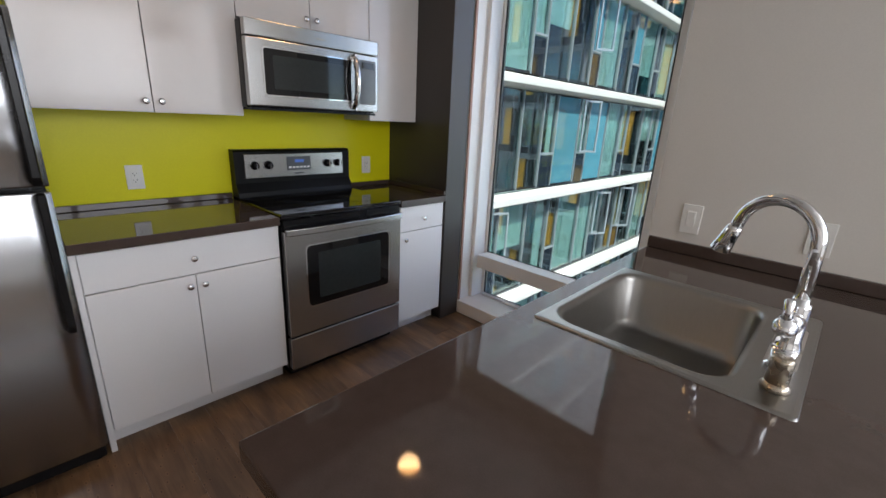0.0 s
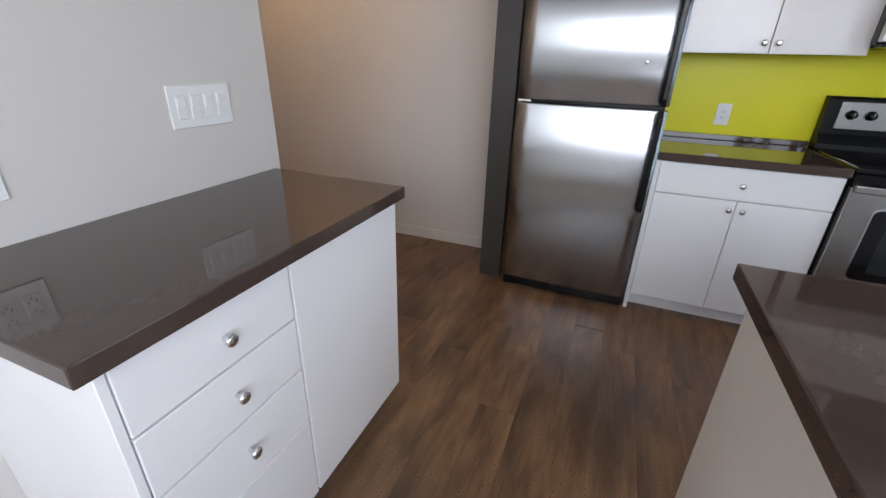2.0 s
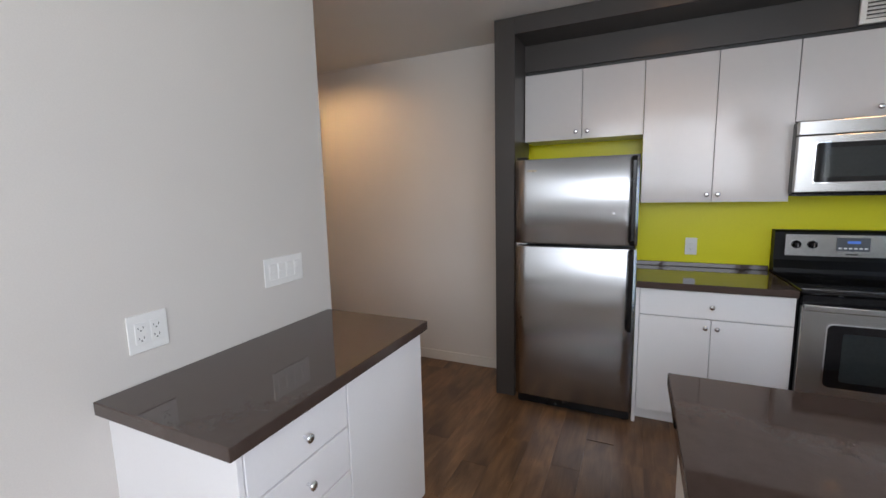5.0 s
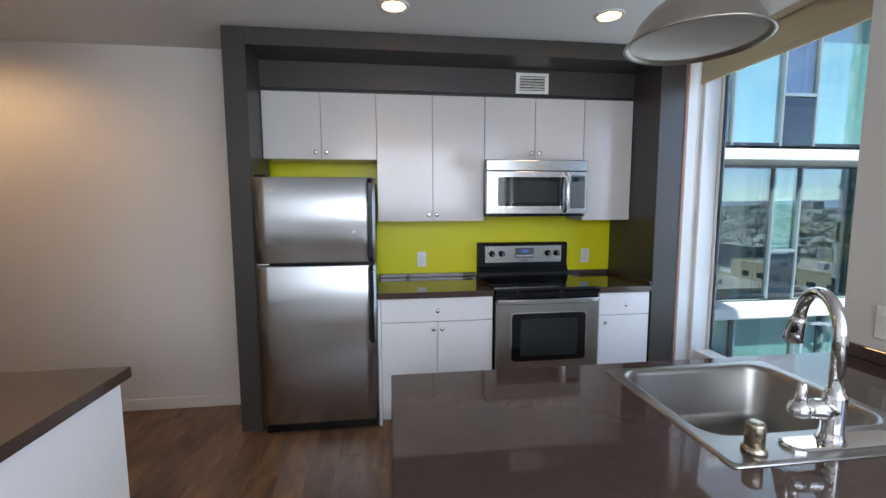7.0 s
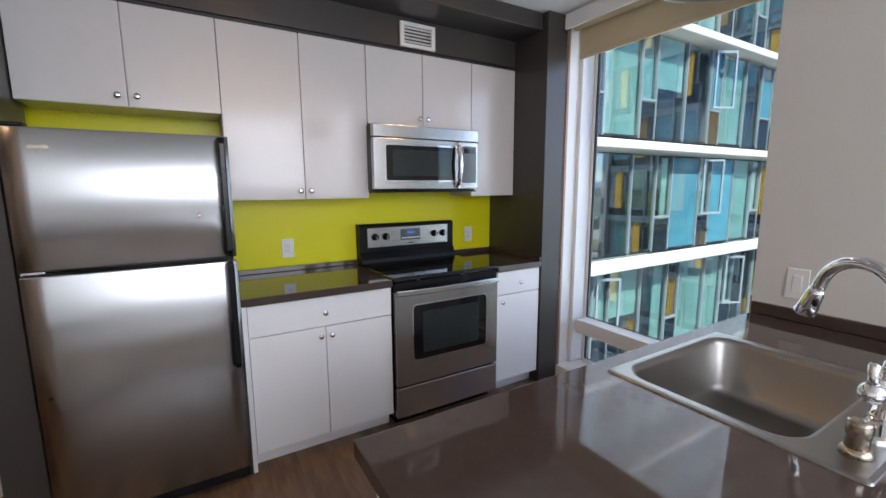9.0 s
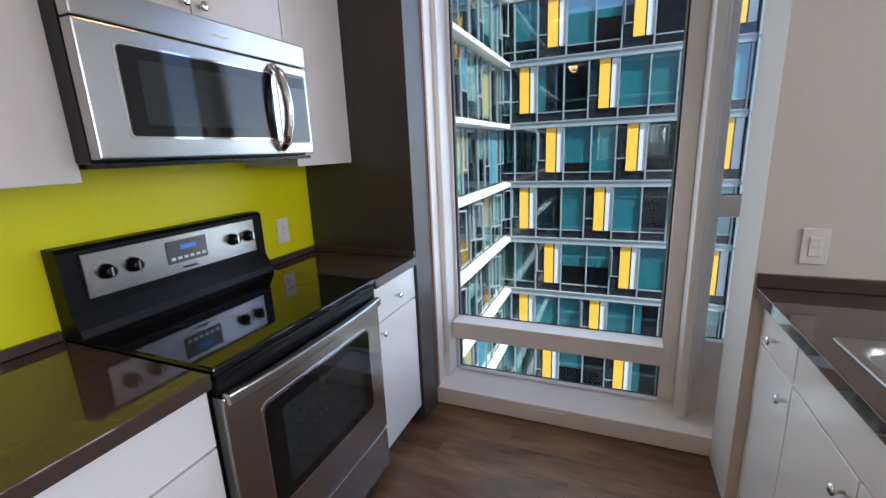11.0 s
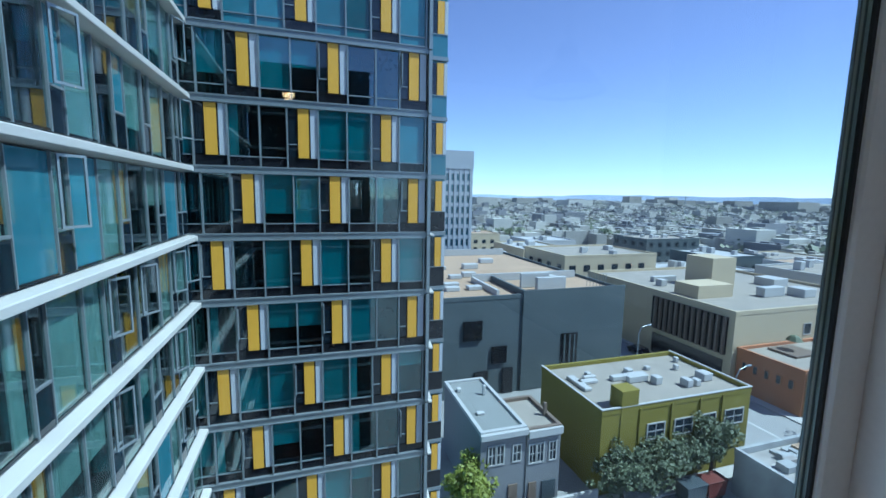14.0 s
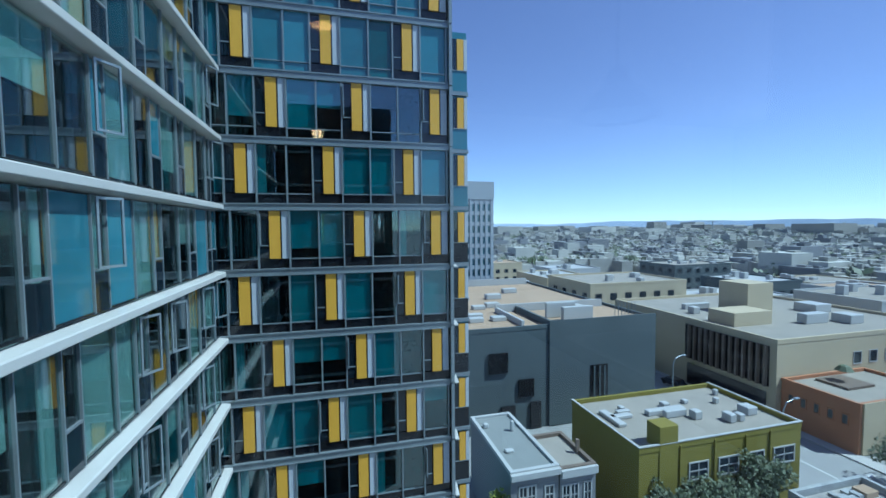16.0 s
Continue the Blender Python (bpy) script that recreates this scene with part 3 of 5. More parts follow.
def worktop(name, x0, x1, y0, y1, label):
    return solid(name, boxes((x0, x1, y0, y1, 0.874, 0.914), bevel=0.003, seg=2), STONE, label, "countertop")


worktop("countertop", -2.348, -1.737, -0.1105, 0.671, "polished dark brown quartz countertop beside the range")
worktop("countertop", -2.348, -1.737, 1.432, 1.8185, "short polished dark brown quartz countertop by the window")
solid("upstand", boxes((-2.3495, -2.332, -0.1105, 0.671, 0.9155, 0.945), bevel=0.002), STONE, "low dark quartz upstand along the lime wall", "upstand")
solid("upstand", boxes((-2.3495, -2.332, 1.432, 1.800, 0.9155, 0.945), (-2.3495, -1.744, 1.802, 1.8185, 0.9155, 0.945), bevel=0.002), STONE, "low dark quartz upstand in the corner", "upstand")

part_end = solid("end_panel", boxes((-2.345, -1.755, -0.110, -0.0895, 0.0, 0.8735), bevel=0.0015), LOWER, "white laminate end panel beside the refrigerator", "end panel")

# refrigerator
fr = thing("refrigerator", (-2.0, -0.51, 0), "stainless steel top-freezer refrigerator with black handles", "refrigerator")
part("body", boxes((-2.32, -1.815, -0.868, -0.147, 0.03, 1.648), bevel=0.006), BLACKP, fr, "black cabinet sides")


def fridge_door(z0, z1):
    bm = bmesh.new()
    ys = [-0.872 + 0.733 * i / 10 for i in range(11)]
    front = [(y, -1.731 + 0.005 * (1 - ((i - 5) / 5) ** 4)) for i, y in enumerate(ys)]
    pts = [(x, y) for y, x in front] + [(-1.812, ys[-1]), (-1.812, ys[0])]
    prism(bm, pts, "z", z0, z1)
    bmesh.ops.bevel(bm, geom=[e for e in bm.edges if abs(e.verts[0].co.z - e.verts[1].co.z) < 1e-6], offset=0.006, segments=2, affect="EDGES", profile=0.5)
    for f in bm.faces:
        f.smooth = f.normal.x > 0.985
    return part("door", bm, STEEL, fr, "brushed steel door")


top_door, low_door = fridge_door(1.127, 1.663), fridge_door(0.075, 1.110)


def handle(parent, z0, z1):
    """A slim straight bar with tapered ends, stood off the door's edge."""
    bm = bmesh.new()
    prism(bm, [(-1.728, z0), (-1.702, z0 + 0.004), (-1.692, z0 + 0.03), (-1.692, z1 - 0.03), (-1.702, z1 - 0.004), (-1.728, z1)], "y", -0.180, -0.154)
    bmesh.ops.bevel(bm, geom=[e for e in bm.edges if abs(e.verts[0].co.y - e.verts[1].co.y) < 1e-6], offset=0.005, segments=2, affect="EDGES", profile=0.5)
    part("handle", bm, BLACKP, parent, "long black handle")


handle(top_door, 1.132, 1.658)
handle(low_door, 0.60, 1.108)
part("badge", boxes((-1.7275, -1.7255, -0.795, -0.735, 1.585, 1.597)), NICKEL, top_door, "small silver badge")
part("dent", lathe(bmesh.new(), [(0.001, -1.727), (0.010, -1.727), (0.008, -1.7245), (0.001, -1.724)], -0.274, 1.320, 14, "x"), CHROME, top_door, "round lock cap", smooth=True)
part("screw_cap", lathe(bmesh.new(), [(0.001, -1.731), (0.006, -1.731), (0.005, -1.727), (0.001, -1.7265)], -0.835, 0.62, 12, "x"), BLACKP, low_door)
part("kick_grille", boxes((-1.80, -1.765, -0.865, -0.15, 0.004, 0.078), bevel=0.004), BLACKP, fr)
part("hinge", boxes((-1.80, -1.745, -0.868, -0.80, 1.665, 1.679), bevel=0.003), BLACKP, fr)
part("hinge", boxes((-1.795, -1.742, -0.870, -0.80, 1.114, 1.128), bevel=0.003), CHROME, fr)
part("foot", lathe(bmesh.new(), [(0.018, 0.0), (0.018, 0.02), (0.010, 0.022), (0.010, 0.035)], -1.785, -0.84, 14), BLACKP, fr)
part("foot", lathe(bmesh.new(), [(0.018, 0.0), (0.018, 0.02), (0.010, 0.022), (0.010, 0.035)], -1.785, -0.18, 14), BLACKP, fr)

fr.location.x, fr.location.y = -1.984, -0.485

# range
rg = thing("range", (-2.0, 1.065, 0), "stainless steel electric range with black glass top", "range")
part("body", boxes((-2.32, -1.745, 0.692, 1.438, 0.05, 0.897), bevel=0.004), BLACKP, rg, "black side panels")
part("cooktop", boxes((-2.325, -1.708, 0.686, 1.444, 0.899, 0.924), bevel=0.007, seg=2), BLACKG, rg, "black ceramic glass cooktop")
bm = bmesh.new()
prism(bm, [(-2.335, 0.925), (-2.215, 0.925), (-2.232, 0.985), (-2.262, 1.035), (-2.262, 1.21), (-2.275, 1.222), (-2.335, 1.222)], "y", 0.69, 1.44)
back = part("backguard", bm, BLACKM, rg, "black backguard")
part("control_panel", boxes((-2.2615, -2.2535, 0.742, 1.388, 1.062, 1.200), bevel=0.003), STEELH, back, "steel control panel")
disp = part("display", boxes((-2.2530, -2.2500, 0.995, 1.150, 1.100, 1.180), bevel=0.001), PANEL, back, "grey display window")
part("digits", boxes((-2.2497, -2.2490, 1.045, 1.105, 1.146, 1.162)), LCD, disp, "blue lit clock digits")
for i in range(6):
    part("button", boxes((-2.2497, -2.2488, 1.005 + i * 0.024, 1.021 + i * 0.024, 1.112, 1.122)), PLATE, disp)
part("badge", boxes((-2.2533, -2.2520, 1.045, 1.10, 1.076, 1.083)), BLACKP, back, "small dark badge")
for y in (0.800, 0.880, 1.268, 1.345):
    k = part("dial", lathe(bmesh.new(), [(0.024, -2.2525), (0.024, -2.246), (0.019, -2.243), (0.017, -2.222), (0.010, -2.220)], y, 1.135, 20, "x"), BLACKP, back, "black control knob", smooth=True)
    part("pointer", boxes((-2.2195, -2.2165, y - 0.003, y + 0.003, 1.122, 1.150), bevel=0.001), CHROME, k)
od = part("oven_door", boxes((-1.744, -1.700, 0.694, 1.436, 0.262, 0.838), bevel=0.005, seg=2), STEELH, rg, "brushed steel oven door")


def rounded_rect(y0, y1, z0, z1, r, n=5):
    pts = []
    for cy, cz, a0 in ((y1 - r, z1 - r, 0), (y0 + r, z1 - r, 90), (y0 + r, z0 + r, 180), (y1 - r, z0 + r, 270)):
        for i in range(n + 1):
            a = radians(a0 + 90 * i / n)
            pts.append((cy + r * math.cos(a), cz + r * math.sin(a)))
    return pts


part("window_trim", prism(bmesh.new(), rounded_rect(0.798, 1.348, 0.405, 0.757, 0.03), "x", -1.701, -1.6975), CHROME, od, "bright thin window trim")
part("oven_window", prism(bmesh.new(), rounded_rect(0.806, 1.340, 0.413, 0.749, 0.026), "x", -1.6985, -1.6955), BLACKG, od, "black oven glass")
part("inner_window", prism(bmesh.new(), rounded_rect(0.868, 1.278, 0.450, 0.708, 0.012), "x", -1.6965, -1.6945), DARKGL, od, "see-through dark glass")
bm = bmesh.new()
hp = [(-1.662 - 0.02 * abs(i / 8 - 1) ** 3, 0.700 + 0.730 * i / 16) for i in range(17)]
prism(bm, [(p[0], p[1]) for p in hp] + [(p[0] - 0.026, p[1]) for p in reversed(hp)], "z", 0.818, 0.852)
bmesh.ops.bevel(bm, geom=[e for e in bm.edges if abs(e.verts[0].co.z - e.verts[1].co.z) < 1e-6], offset=0.005, segments=2, affect="EDGES", profile=0.5)
part("door_handle", bm, STEELH, od, "wide steel handle")
part("handle_post", boxes((-1.702, -1.680, 0.715, 0.745, 0.822, 0.848), bevel=0.003), BLACKP, od)
part("handle_post", boxes((-1.702, -1.680, 1.385, 1.415, 0.822, 0.848), bevel=0.003), BLACKP, od)
part("vent_strip", boxes((-1.744, -1.712, 0.694, 1.436, 0.842, 0.896), bevel=0.003), BLACKP, rg)
dr = part("drawer", boxes((-1.744, -1.702, 0.694, 1.436, 0.065, 0.252), bevel=0.005, seg=2), STEELH, rg, "steel storage drawer")
part("plinth", boxes((-2.2, -1.775, 0.71, 1.42, 0.0, 0.05)), BLACKP, rg)
for cy, cx, r in ((0.88, -1.88, 0.105), (1.25, -1.88, 0.085), (0.88, -2.11, 0.075), (1.25, -2.11, 0.105)):
    part("burner_ring", lathe(bmesh.new(), [(r - 0.002, 0.9241), (r, 0.9241), (r, 0.9246), (r - 0.002, 0.9244), (r - 0.002, 0.9241)], cx, cy, 40, caps=False), RINGM, rg)

back.location.z = -0.037
rg.location.x, rg.location.y, rg.scale.y = -2.025, 1.050, 0.99

# microwave
mw = thing("microwave", (-2.1, 1.035, 1.44), "stainless steel over-the-range microwave oven", "microwave")
part("body", boxes((-2.285, -1.945, 0.648, 1.425, 1.447, 1.853), bevel=0.004), BLACKP, mw, "black casing")
part("top_panel", boxes((-1.945, -1.905, 0.648, 1.425, 1.775, 1.853), bevel=0.005, seg=2), STEELH, mw, "steel vent panel")
md = part("door", boxes((-1.945, -1.905, 0.648, 1.262, 1.455, 1.772), bevel=0.005, seg=2), STEELH, mw, "steel door")
part("window_trim", prism(bmesh.new(), rounded_rect(0.725, 1.235, 1.505, 1.735, 0.014), "x", -1.906, -1.9025), CHROME, md, "bright thin window trim")
part("door_window", prism(bmesh.new(), rounded_rect(0.731, 1.229, 1.511, 1.729, 0.012), "x", -1.9035, -1.9005), BLACKG, md, "dark door glass")
part("mesh_screen", prism(bmesh.new(), rounded_rect(0.775, 1.185, 1.54, 1.70, 0.008), "x", -1.9015, -1.9), DARKGL, md, "dark inner screen")
bm = bmesh.new()
tube(bm, [(-1.905, 1.243, 1.475), (-1.875, 1.245, 1.50), (-1.858, 1.246, 1.56), (-1.853, 1.246, 1.615), (-1.858, 1.246, 1.67), (-1.875, 1.245, 1.73), (-1.905, 1.243, 1.752)], 0.017, 12)
part("door_handle", bm, CHROME, md, "bowed chrome handle", smooth=True)
cp = part("control_panel", boxes((-1.945, -1.907, 1.265, 1.425, 1.455, 1.772), bevel=0.005, seg=2), STEELH, mw, "steel control panel")
part("keypad", prism(bmesh.new(), rounded_rect(1.292, 1.405, 1.495, 1.742, 0.012), "x", -1.908, -1.9035), PANEL, cp, "grey touch keypad")
part("display", boxes((-1.9036, -1.902, 1.305, 1.392, 1.695, 1.73)), BLACKG, cp)
part("underside", boxes((-2.28, -1.92, 0.66, 1.415, 1.434, 1.446)), BLACKP, mw, "black vent underside")
part("badge", boxes((-1.9052, -1.9040, 1.02, 1.075, 1.806, 1.813)), NICKEL, mw, "small dark badge")

mw.location, mw.scale = (-2.155, 1.042, 1.409), (1, 0.974, 0.965)

# side cabinet by the south wall
sc = thing("side_cabinet", (-0.05, -1.25, 0), "white side cabinet with four drawers and a door", "cabinet")
part("body", boxes((-0.567, 0.352, -1.486, -0.988, 0.085, 0.873)), LOWER, sc)
part("toe_kick", boxes((-0.555, 0.34, -1.485, -1.035, 0.0, 0.085)), LOWER, sc)
part("end_panel", boxes((0.3525, 0.370, -1.4995, -0.971, 0.0, 0.873), bevel=0.0015), LOWER, sc)


def front_y(parent, name, y, x0, x1, z0, z1, knob_at=None):
    d = part(name, boxes((x0 + 0.002, x1 - 0.002, y - 0.018, y, z0 + 0.002, z1 - 0.002), bevel=0.0015), LOWER, parent)
    if knob_at:
        knob(d, knob_at[0], y, knob_at[1], "y", 1)


for z0, z1, kz in ((0.718, 0.868, 0.791), (0.563, 0.716, 0.643), (0.385, 0.561, 0.479), (0.09, 0.383, 0.256)):
    front_y(sc, "drawer", -0.968, -0.045, 0.352, z0, z1, (0.151, kz))
front_y(sc, "door", -0.968, -0.567, -0.048, 0.09, 0.868)
knob(sc, -0.5675, -1.005, 0.80, "x", -1)
worktop("countertop", -0.598, 0.402, -1.498, -0.947, "polished dark brown quartz top on the side cabinet")

# peninsula
pn = thing("peninsula_cabinet", (0.0, 0.85, 0), "white sink base cabinet of the peninsula", "cabinet")
part("body", boxes((-0.342, 0.622, 0.0365, 0.68, 0.09, 0.872), (-0.342, 0.622, 1.34, 1.70, 0.09, 0.872), (-0.342, 0.622, 0.68, 1.34, 0.09, 0.66)), LOWER, pn)
part("toe_kick", boxes((-0.30, 0.61, 0.0365, 1.70, 0.0, 0.09)), LOWER, pn)
part("end_panel", boxes((-0.362, 0.64, 0.014, 0.036, 0.0, 0.873), bevel=0.0015), BASEM, pn, "cream painted end panel")
part("back_panel", boxes((0.6225, 0.64, 0.0365, 1.715, 0.0, 0.873), bevel=0.0015), BASEM, pn, "cream painted back panel")
part("filler", boxes((-0.362, -0.342, 1.69, 1.716, 0.0, 0.872)), LOWER, pn)
door_x(pn, "drawer", -0.364, 1.40, 1.69, 0.722, 0.870, LOWER, (1.560, 0.783), way=-1)
door_x(pn, "door", -0.364, 1.40, 1.69, 0.095, 0.720, LOWER, (1.430, 0.656), way=-1)
door_x(pn, "false_front", -0.364, 0.66, 1.40, 0.722, 0.870, LOWER, None, way=-1)
door_x(pn, "door", -0.364, 1.03, 1.40, 0.095, 0.720, LOWER, (1.07, 0.656), way=-1)
door_x(pn, "door", -0.364, 0.66, 1.03, 0.095, 0.720, LOWER, (0.99, 0.656), way=-1)
dw = door_x(pn, "dishwasher_panel", -0.364, 0.038, 0.66, 0.095, 0.870, LOWER, None, way=-1)
SX0, SX1, SY0, SY1 = -0.336, 0.218, 0.709, 1.312
PX0, PX1 = -0.394, 0.80


def slab_with_hole(x0, x1, y0, y1, a0, a1, b0, b1, z0, z1, bevel):
    bm = bmesh.new()
    ring = [[bm.verts.new((x, y, z)) for x, y in pts] for z in (z0, z1) for pts in (((x0, y0), (x1, y0), (x1, y1), (x0, y1)), ((a0, b0), (a1, b0), (a1, b1), (a0, b1)))]
    lo_out, lo_in, hi_out, hi_in = ring
    for i in range(4):
        k = (i + 1) % 4
        bm.faces.new([hi_out[i], hi_out[k], hi_in[k], hi_in[i]])
        bm.faces.new([lo_out[k], lo_out[i], lo_in[i], lo_in[k]])
        bm.faces.new([lo_out[i], lo_out[k], hi_out[k], hi_out[i]])
        bm.faces.new([lo_in[k], lo_in[i], hi_in[i], hi_in[k]])
    rim = [e for e in bm.edges if all(v in hi_out for v in e.verts) or all(v in lo_out for v in e.verts) or (e.verts[0] in lo_out and e.verts[1] in hi_out) or (e.verts[1] in lo_out and e.verts[0] in hi_out)]
    bmesh.ops.bevel(bm, geom=rim, offset=bevel, segments=2, affect="EDGES", profile=0.5)
    return bm


solid("countertop", slab_with_hole(PX0, PX1, -0.022, 1.716, SX0 + 0.02, SX1 - 0.02, SY0 + 0.02, SY1 - 0.02, 0.874, 0.914, 0.003),
      STONE, "polished dark brown quartz peninsula top with a sink cut-out", "countertop")
solid("upstand", boxes((PX0, PX1, 1.7005, 1.7185, 0.9155, 0.962), bevel=0.002), STONE, "low dark quartz upstand along the north wall", "upstand")
# sink: a drop-in bowl with rounded corners and a wide ledge for the tap
sk = thing("sink", (-0.05, 1.08, 0.914), "stainless steel drop-in sink with one bowl", "sink")


def loop_xy(x0, x1, y0, y1, r, z, n=6):
    return [(a, b, z) for a, b in rounded_rect(x0, x1, y0, y1, r, n)]


def skin(bm, loops, cap=True):
    vs = [[bm.verts.new(p) for p in lp] for lp in loops]
    for a, b in zip(vs, vs[1:]):
        k = len(a)
        for i in range(k):
            bm.faces.new([a[i], a[(i + 1) % k], b[(i + 1) % k], b[i]])
    if cap:
        bm.faces.new(vs[-1])
    bmesh.ops.recalc_face_normals(bm, faces=bm.faces)
    return bm


BX0, BX1, BY0, BY1 = -0.306, 0.098, 0.748, 1.273
bm = skin(bmesh.new(), [loop_xy(SX0, SX1, SY0, SY1, 0.012, 0.9145), loop_xy(SX0 + 0.002, SX1 - 0.002, SY0 + 0.002, SY1 - 0.002, 0.012, 0.9185),
                        loop_xy(SX0 + 0.010, SX1 - 0.010, SY0 + 0.010, SY1 - 0.010, 0.014, 0.9200),
                        loop_xy(BX0 - 0.010, BX1 + 0.010, BY0 - 0.010, BY1 + 0.010, 0.075, 0.9195), loop_xy(BX0, BX1, BY0, BY1, 0.07, 0.915),
                        loop_xy(BX0 + 0.006, BX1 - 0.006, BY0 + 0.006, BY1 - 0.006, 0.066, 0.900), loop_xy(BX0 + 0.014, BX1 - 0.014, BY0 + 0.014, BY1 - 0.014, 0.06, 0.760),
                        loop_xy(BX0 + 0.030, BX1 - 0.030, BY0 + 0.030, BY1 - 0.030, 0.05, 0.738), loop_xy(BX0 + 0.06, BX1 - 0.06, BY0 + 0.06, BY1 - 0.06, 0.04, 0.732)])
for f in bm.faces:
    f.smooth = f.calc_center_median().z < 0.9185
part("bowl", bm, SINKM, sk, "brushed steel bowl and rim")
part("drain", lathe(bmesh.new(), [(0.055, 0.7325), (0.050, 0.7355), (0.040, 0.7345), (0.036, 0.7330)], -0.105, 1.01, 28), CHROME, sk, smooth=True)
part("strainer", lathe(bmesh.new(), [(0.034, 0.7335), (0.030, 0.738), (0.008, 0.739), (0.006, 0.752)], -0.105, 1.01, 24), CHROME, sk, smooth=True)

fa = thing("faucet", (0.175, 1.075, 0.92), "chrome gooseneck pull-down kitchen faucet", "faucet")
part("base_plate", skin(bmesh.new(), [loop_xy(0.146, 0.206, 0.948, 1.262, 0.029, 0.920), loop_xy(0.146, 0.206, 0.948, 1.262, 0.029, 0.925), loop_xy(0.152, 0.200, 0.956, 1.254, 0.023, 0.929)]), CHROME, fa, smooth=False)
part("body", lathe(bmesh.new(), [(0.031, 0.929), (0.027, 0.938), (0.0235, 0.955), (0.0235, 1.035), (0.0215, 1.043), (0.0165, 1.046), (0.0165, 1.056)], 0.175, 1.075, 24), CHROME, fa, smooth=True)
neck = [(0.175, 1.075, 1.05), (0.175, 1.075, 1.172)]
UX, UY, NR = -0.914, 0.405, 0.090
for i in range(0, 13):
    a = radians(180 * i / 13)
    k = NR * (1 - math.cos(a))
    neck.append((0.175 + UX * k, 1.075 + UY * k, 1.172 + NR * math.sin(a)))
neck.append((0.175 + UX * 0.184, 1.075 + UY * 0.184, 1.170))
bm = tube(bmesh.new(), neck, 0.0145, 16)
part("neck", bm, CHROME, fa, "tall curved chrome neck", smooth=True)
bm = tube(bmesh.new(), [(0.175 + UX * d, 1.075 + UY * d, z) for d, z in ((0.182, 1.178), (0.186, 1.168), (0.198, 1.135), (0.208, 1.110), (0.209, 1.105))], [0.0165, 0.019, 0.021, 0.025, 0.021], 18)
head = part("spray_head", bm, CHROME, fa, "chrome pull-down spray head", smooth=True)
part("spray_button", boxes((0.008, 0.018, 1.125, 1.139, 1.135, 1.155), bevel=0.002), BLACKP, head)
bm = tube(bmesh.new(), [(0.174, 1.070, 1.002), (0.171, 1.046, 1.004), (0.1695, 1.038, 1.0045), (0.169, 1.034, 1.0045), (0.166, 1.008, 1.006)], [0.023, 0.024, 0.024, 0.0225, 0.0225], 20)
lev = part("valve", bm, CHROME, fa, "short chrome valve barrel", smooth=True)
bm = tube(bmesh.new(), [(0.1665, 1.012, 1.006), (0.164, 0.996, 1.004), (0.162, 0.982, 1.006), (0.161, 0.975, 1.010)], [0.0215, 0.024, 0.019, 0.008], 18)
part("lever_cap", bm, CHROME, lev, smooth=True)
bm = tube(bmesh.new(), [(0.164, 0.996, 1.012), (0.162, 1.000, 1.040), (0.160, 1.004, 1.062), (0.160, 1.005, 1.068)], [0.012, 0.010, 0.0105, 0.007], 12)
part("lever", bm, CHROME, lev, "chrome lever handle", smooth=True)
fa.location.x, fa.location.y = 0.165, 1.008
ag = thing("air_gap", (0.188, 0.825, 0.92), "brushed nickel air gap cap on the sink ledge", "air gap")
part("cap", lathe(bmesh.new(), [(0.020, 0.935), (0.020, 0.984), (0.0185, 0.989), (0.012, 0.991)], 0.188, 0.825, 24), NICKEL, ag, smooth=True)
part("collar", lathe(bmesh.new(), [(0.026, 0.9202), (0.026, 0.927), (0.022, 0.934), (0.018, 0.936)], 0.188, 0.825, 24), NICKEL, ag, smooth=True)

ag.location.x, ag.location.y = 0.171, 0.801

# pendant
pl = thing("pendant_lamp", (-0.10, 0.90, 1.945), "pewter dome pendant lamp with a white lining", "pendant lamp")
PXC, PYC = -0.125, 0.862
part("shade", lathe(bmesh.new(), [(0.0340, 2.1566), (0.0491, 2.1520), (0.0567, 2.1244), (0.0605, 2.0830), (0.0803, 2.0692), (0.1229, 2.0416), (0.1588, 2.0020), (0.1796, 1.9616), (0.1937, 1.9505), (0.1947, 1.9468), (0.1909, 1.9450), (0.1767, 1.9579), (0.1559, 1.9984), (0.1200, 2.0370), (0.0784, 2.0646)], PXC, PYC, 48, caps=False), LAMPM, pl, smooth=True)
part("lining", lathe(bmesh.new(), [(0.1748, 1.9574), (0.1546, 1.9974), (0.1191, 2.0352), (0.0775, 2.0628), (0.0189, 2.0637)], PXC, PYC, 48, caps=False), LAMPW, pl, "white enamel inside", smooth=True)
part("bulb", lathe(bmesh.new(), [(0.0132, 2.0618), (0.0132, 2.0482), (0.0265, 2.0380), (0.0302, 2.0279), (0.0227, 2.0178), (0.0057, 2.0127)], PXC, PYC, 20), LAMPW, pl, "unlit frosted bulb", smooth=True)
part("cord", tube(bmesh.new(), [(PXC, PYC, 2.15), (PXC, PYC, 2.555)], 0.004, 8), BLACKP, pl)
part("canopy", lathe(bmesh.new(), [(0.06, 2.584), (0.06, 2.570), (0.045, 2.557), (0.008, 2.551)], PXC, PYC, 28), LAMPM, pl, smooth=True)

pl.location.x, pl.location.y, pl.location.z = -0.125, 0.876, 1.930
pl.scale = (0.95, 0.95, 1)


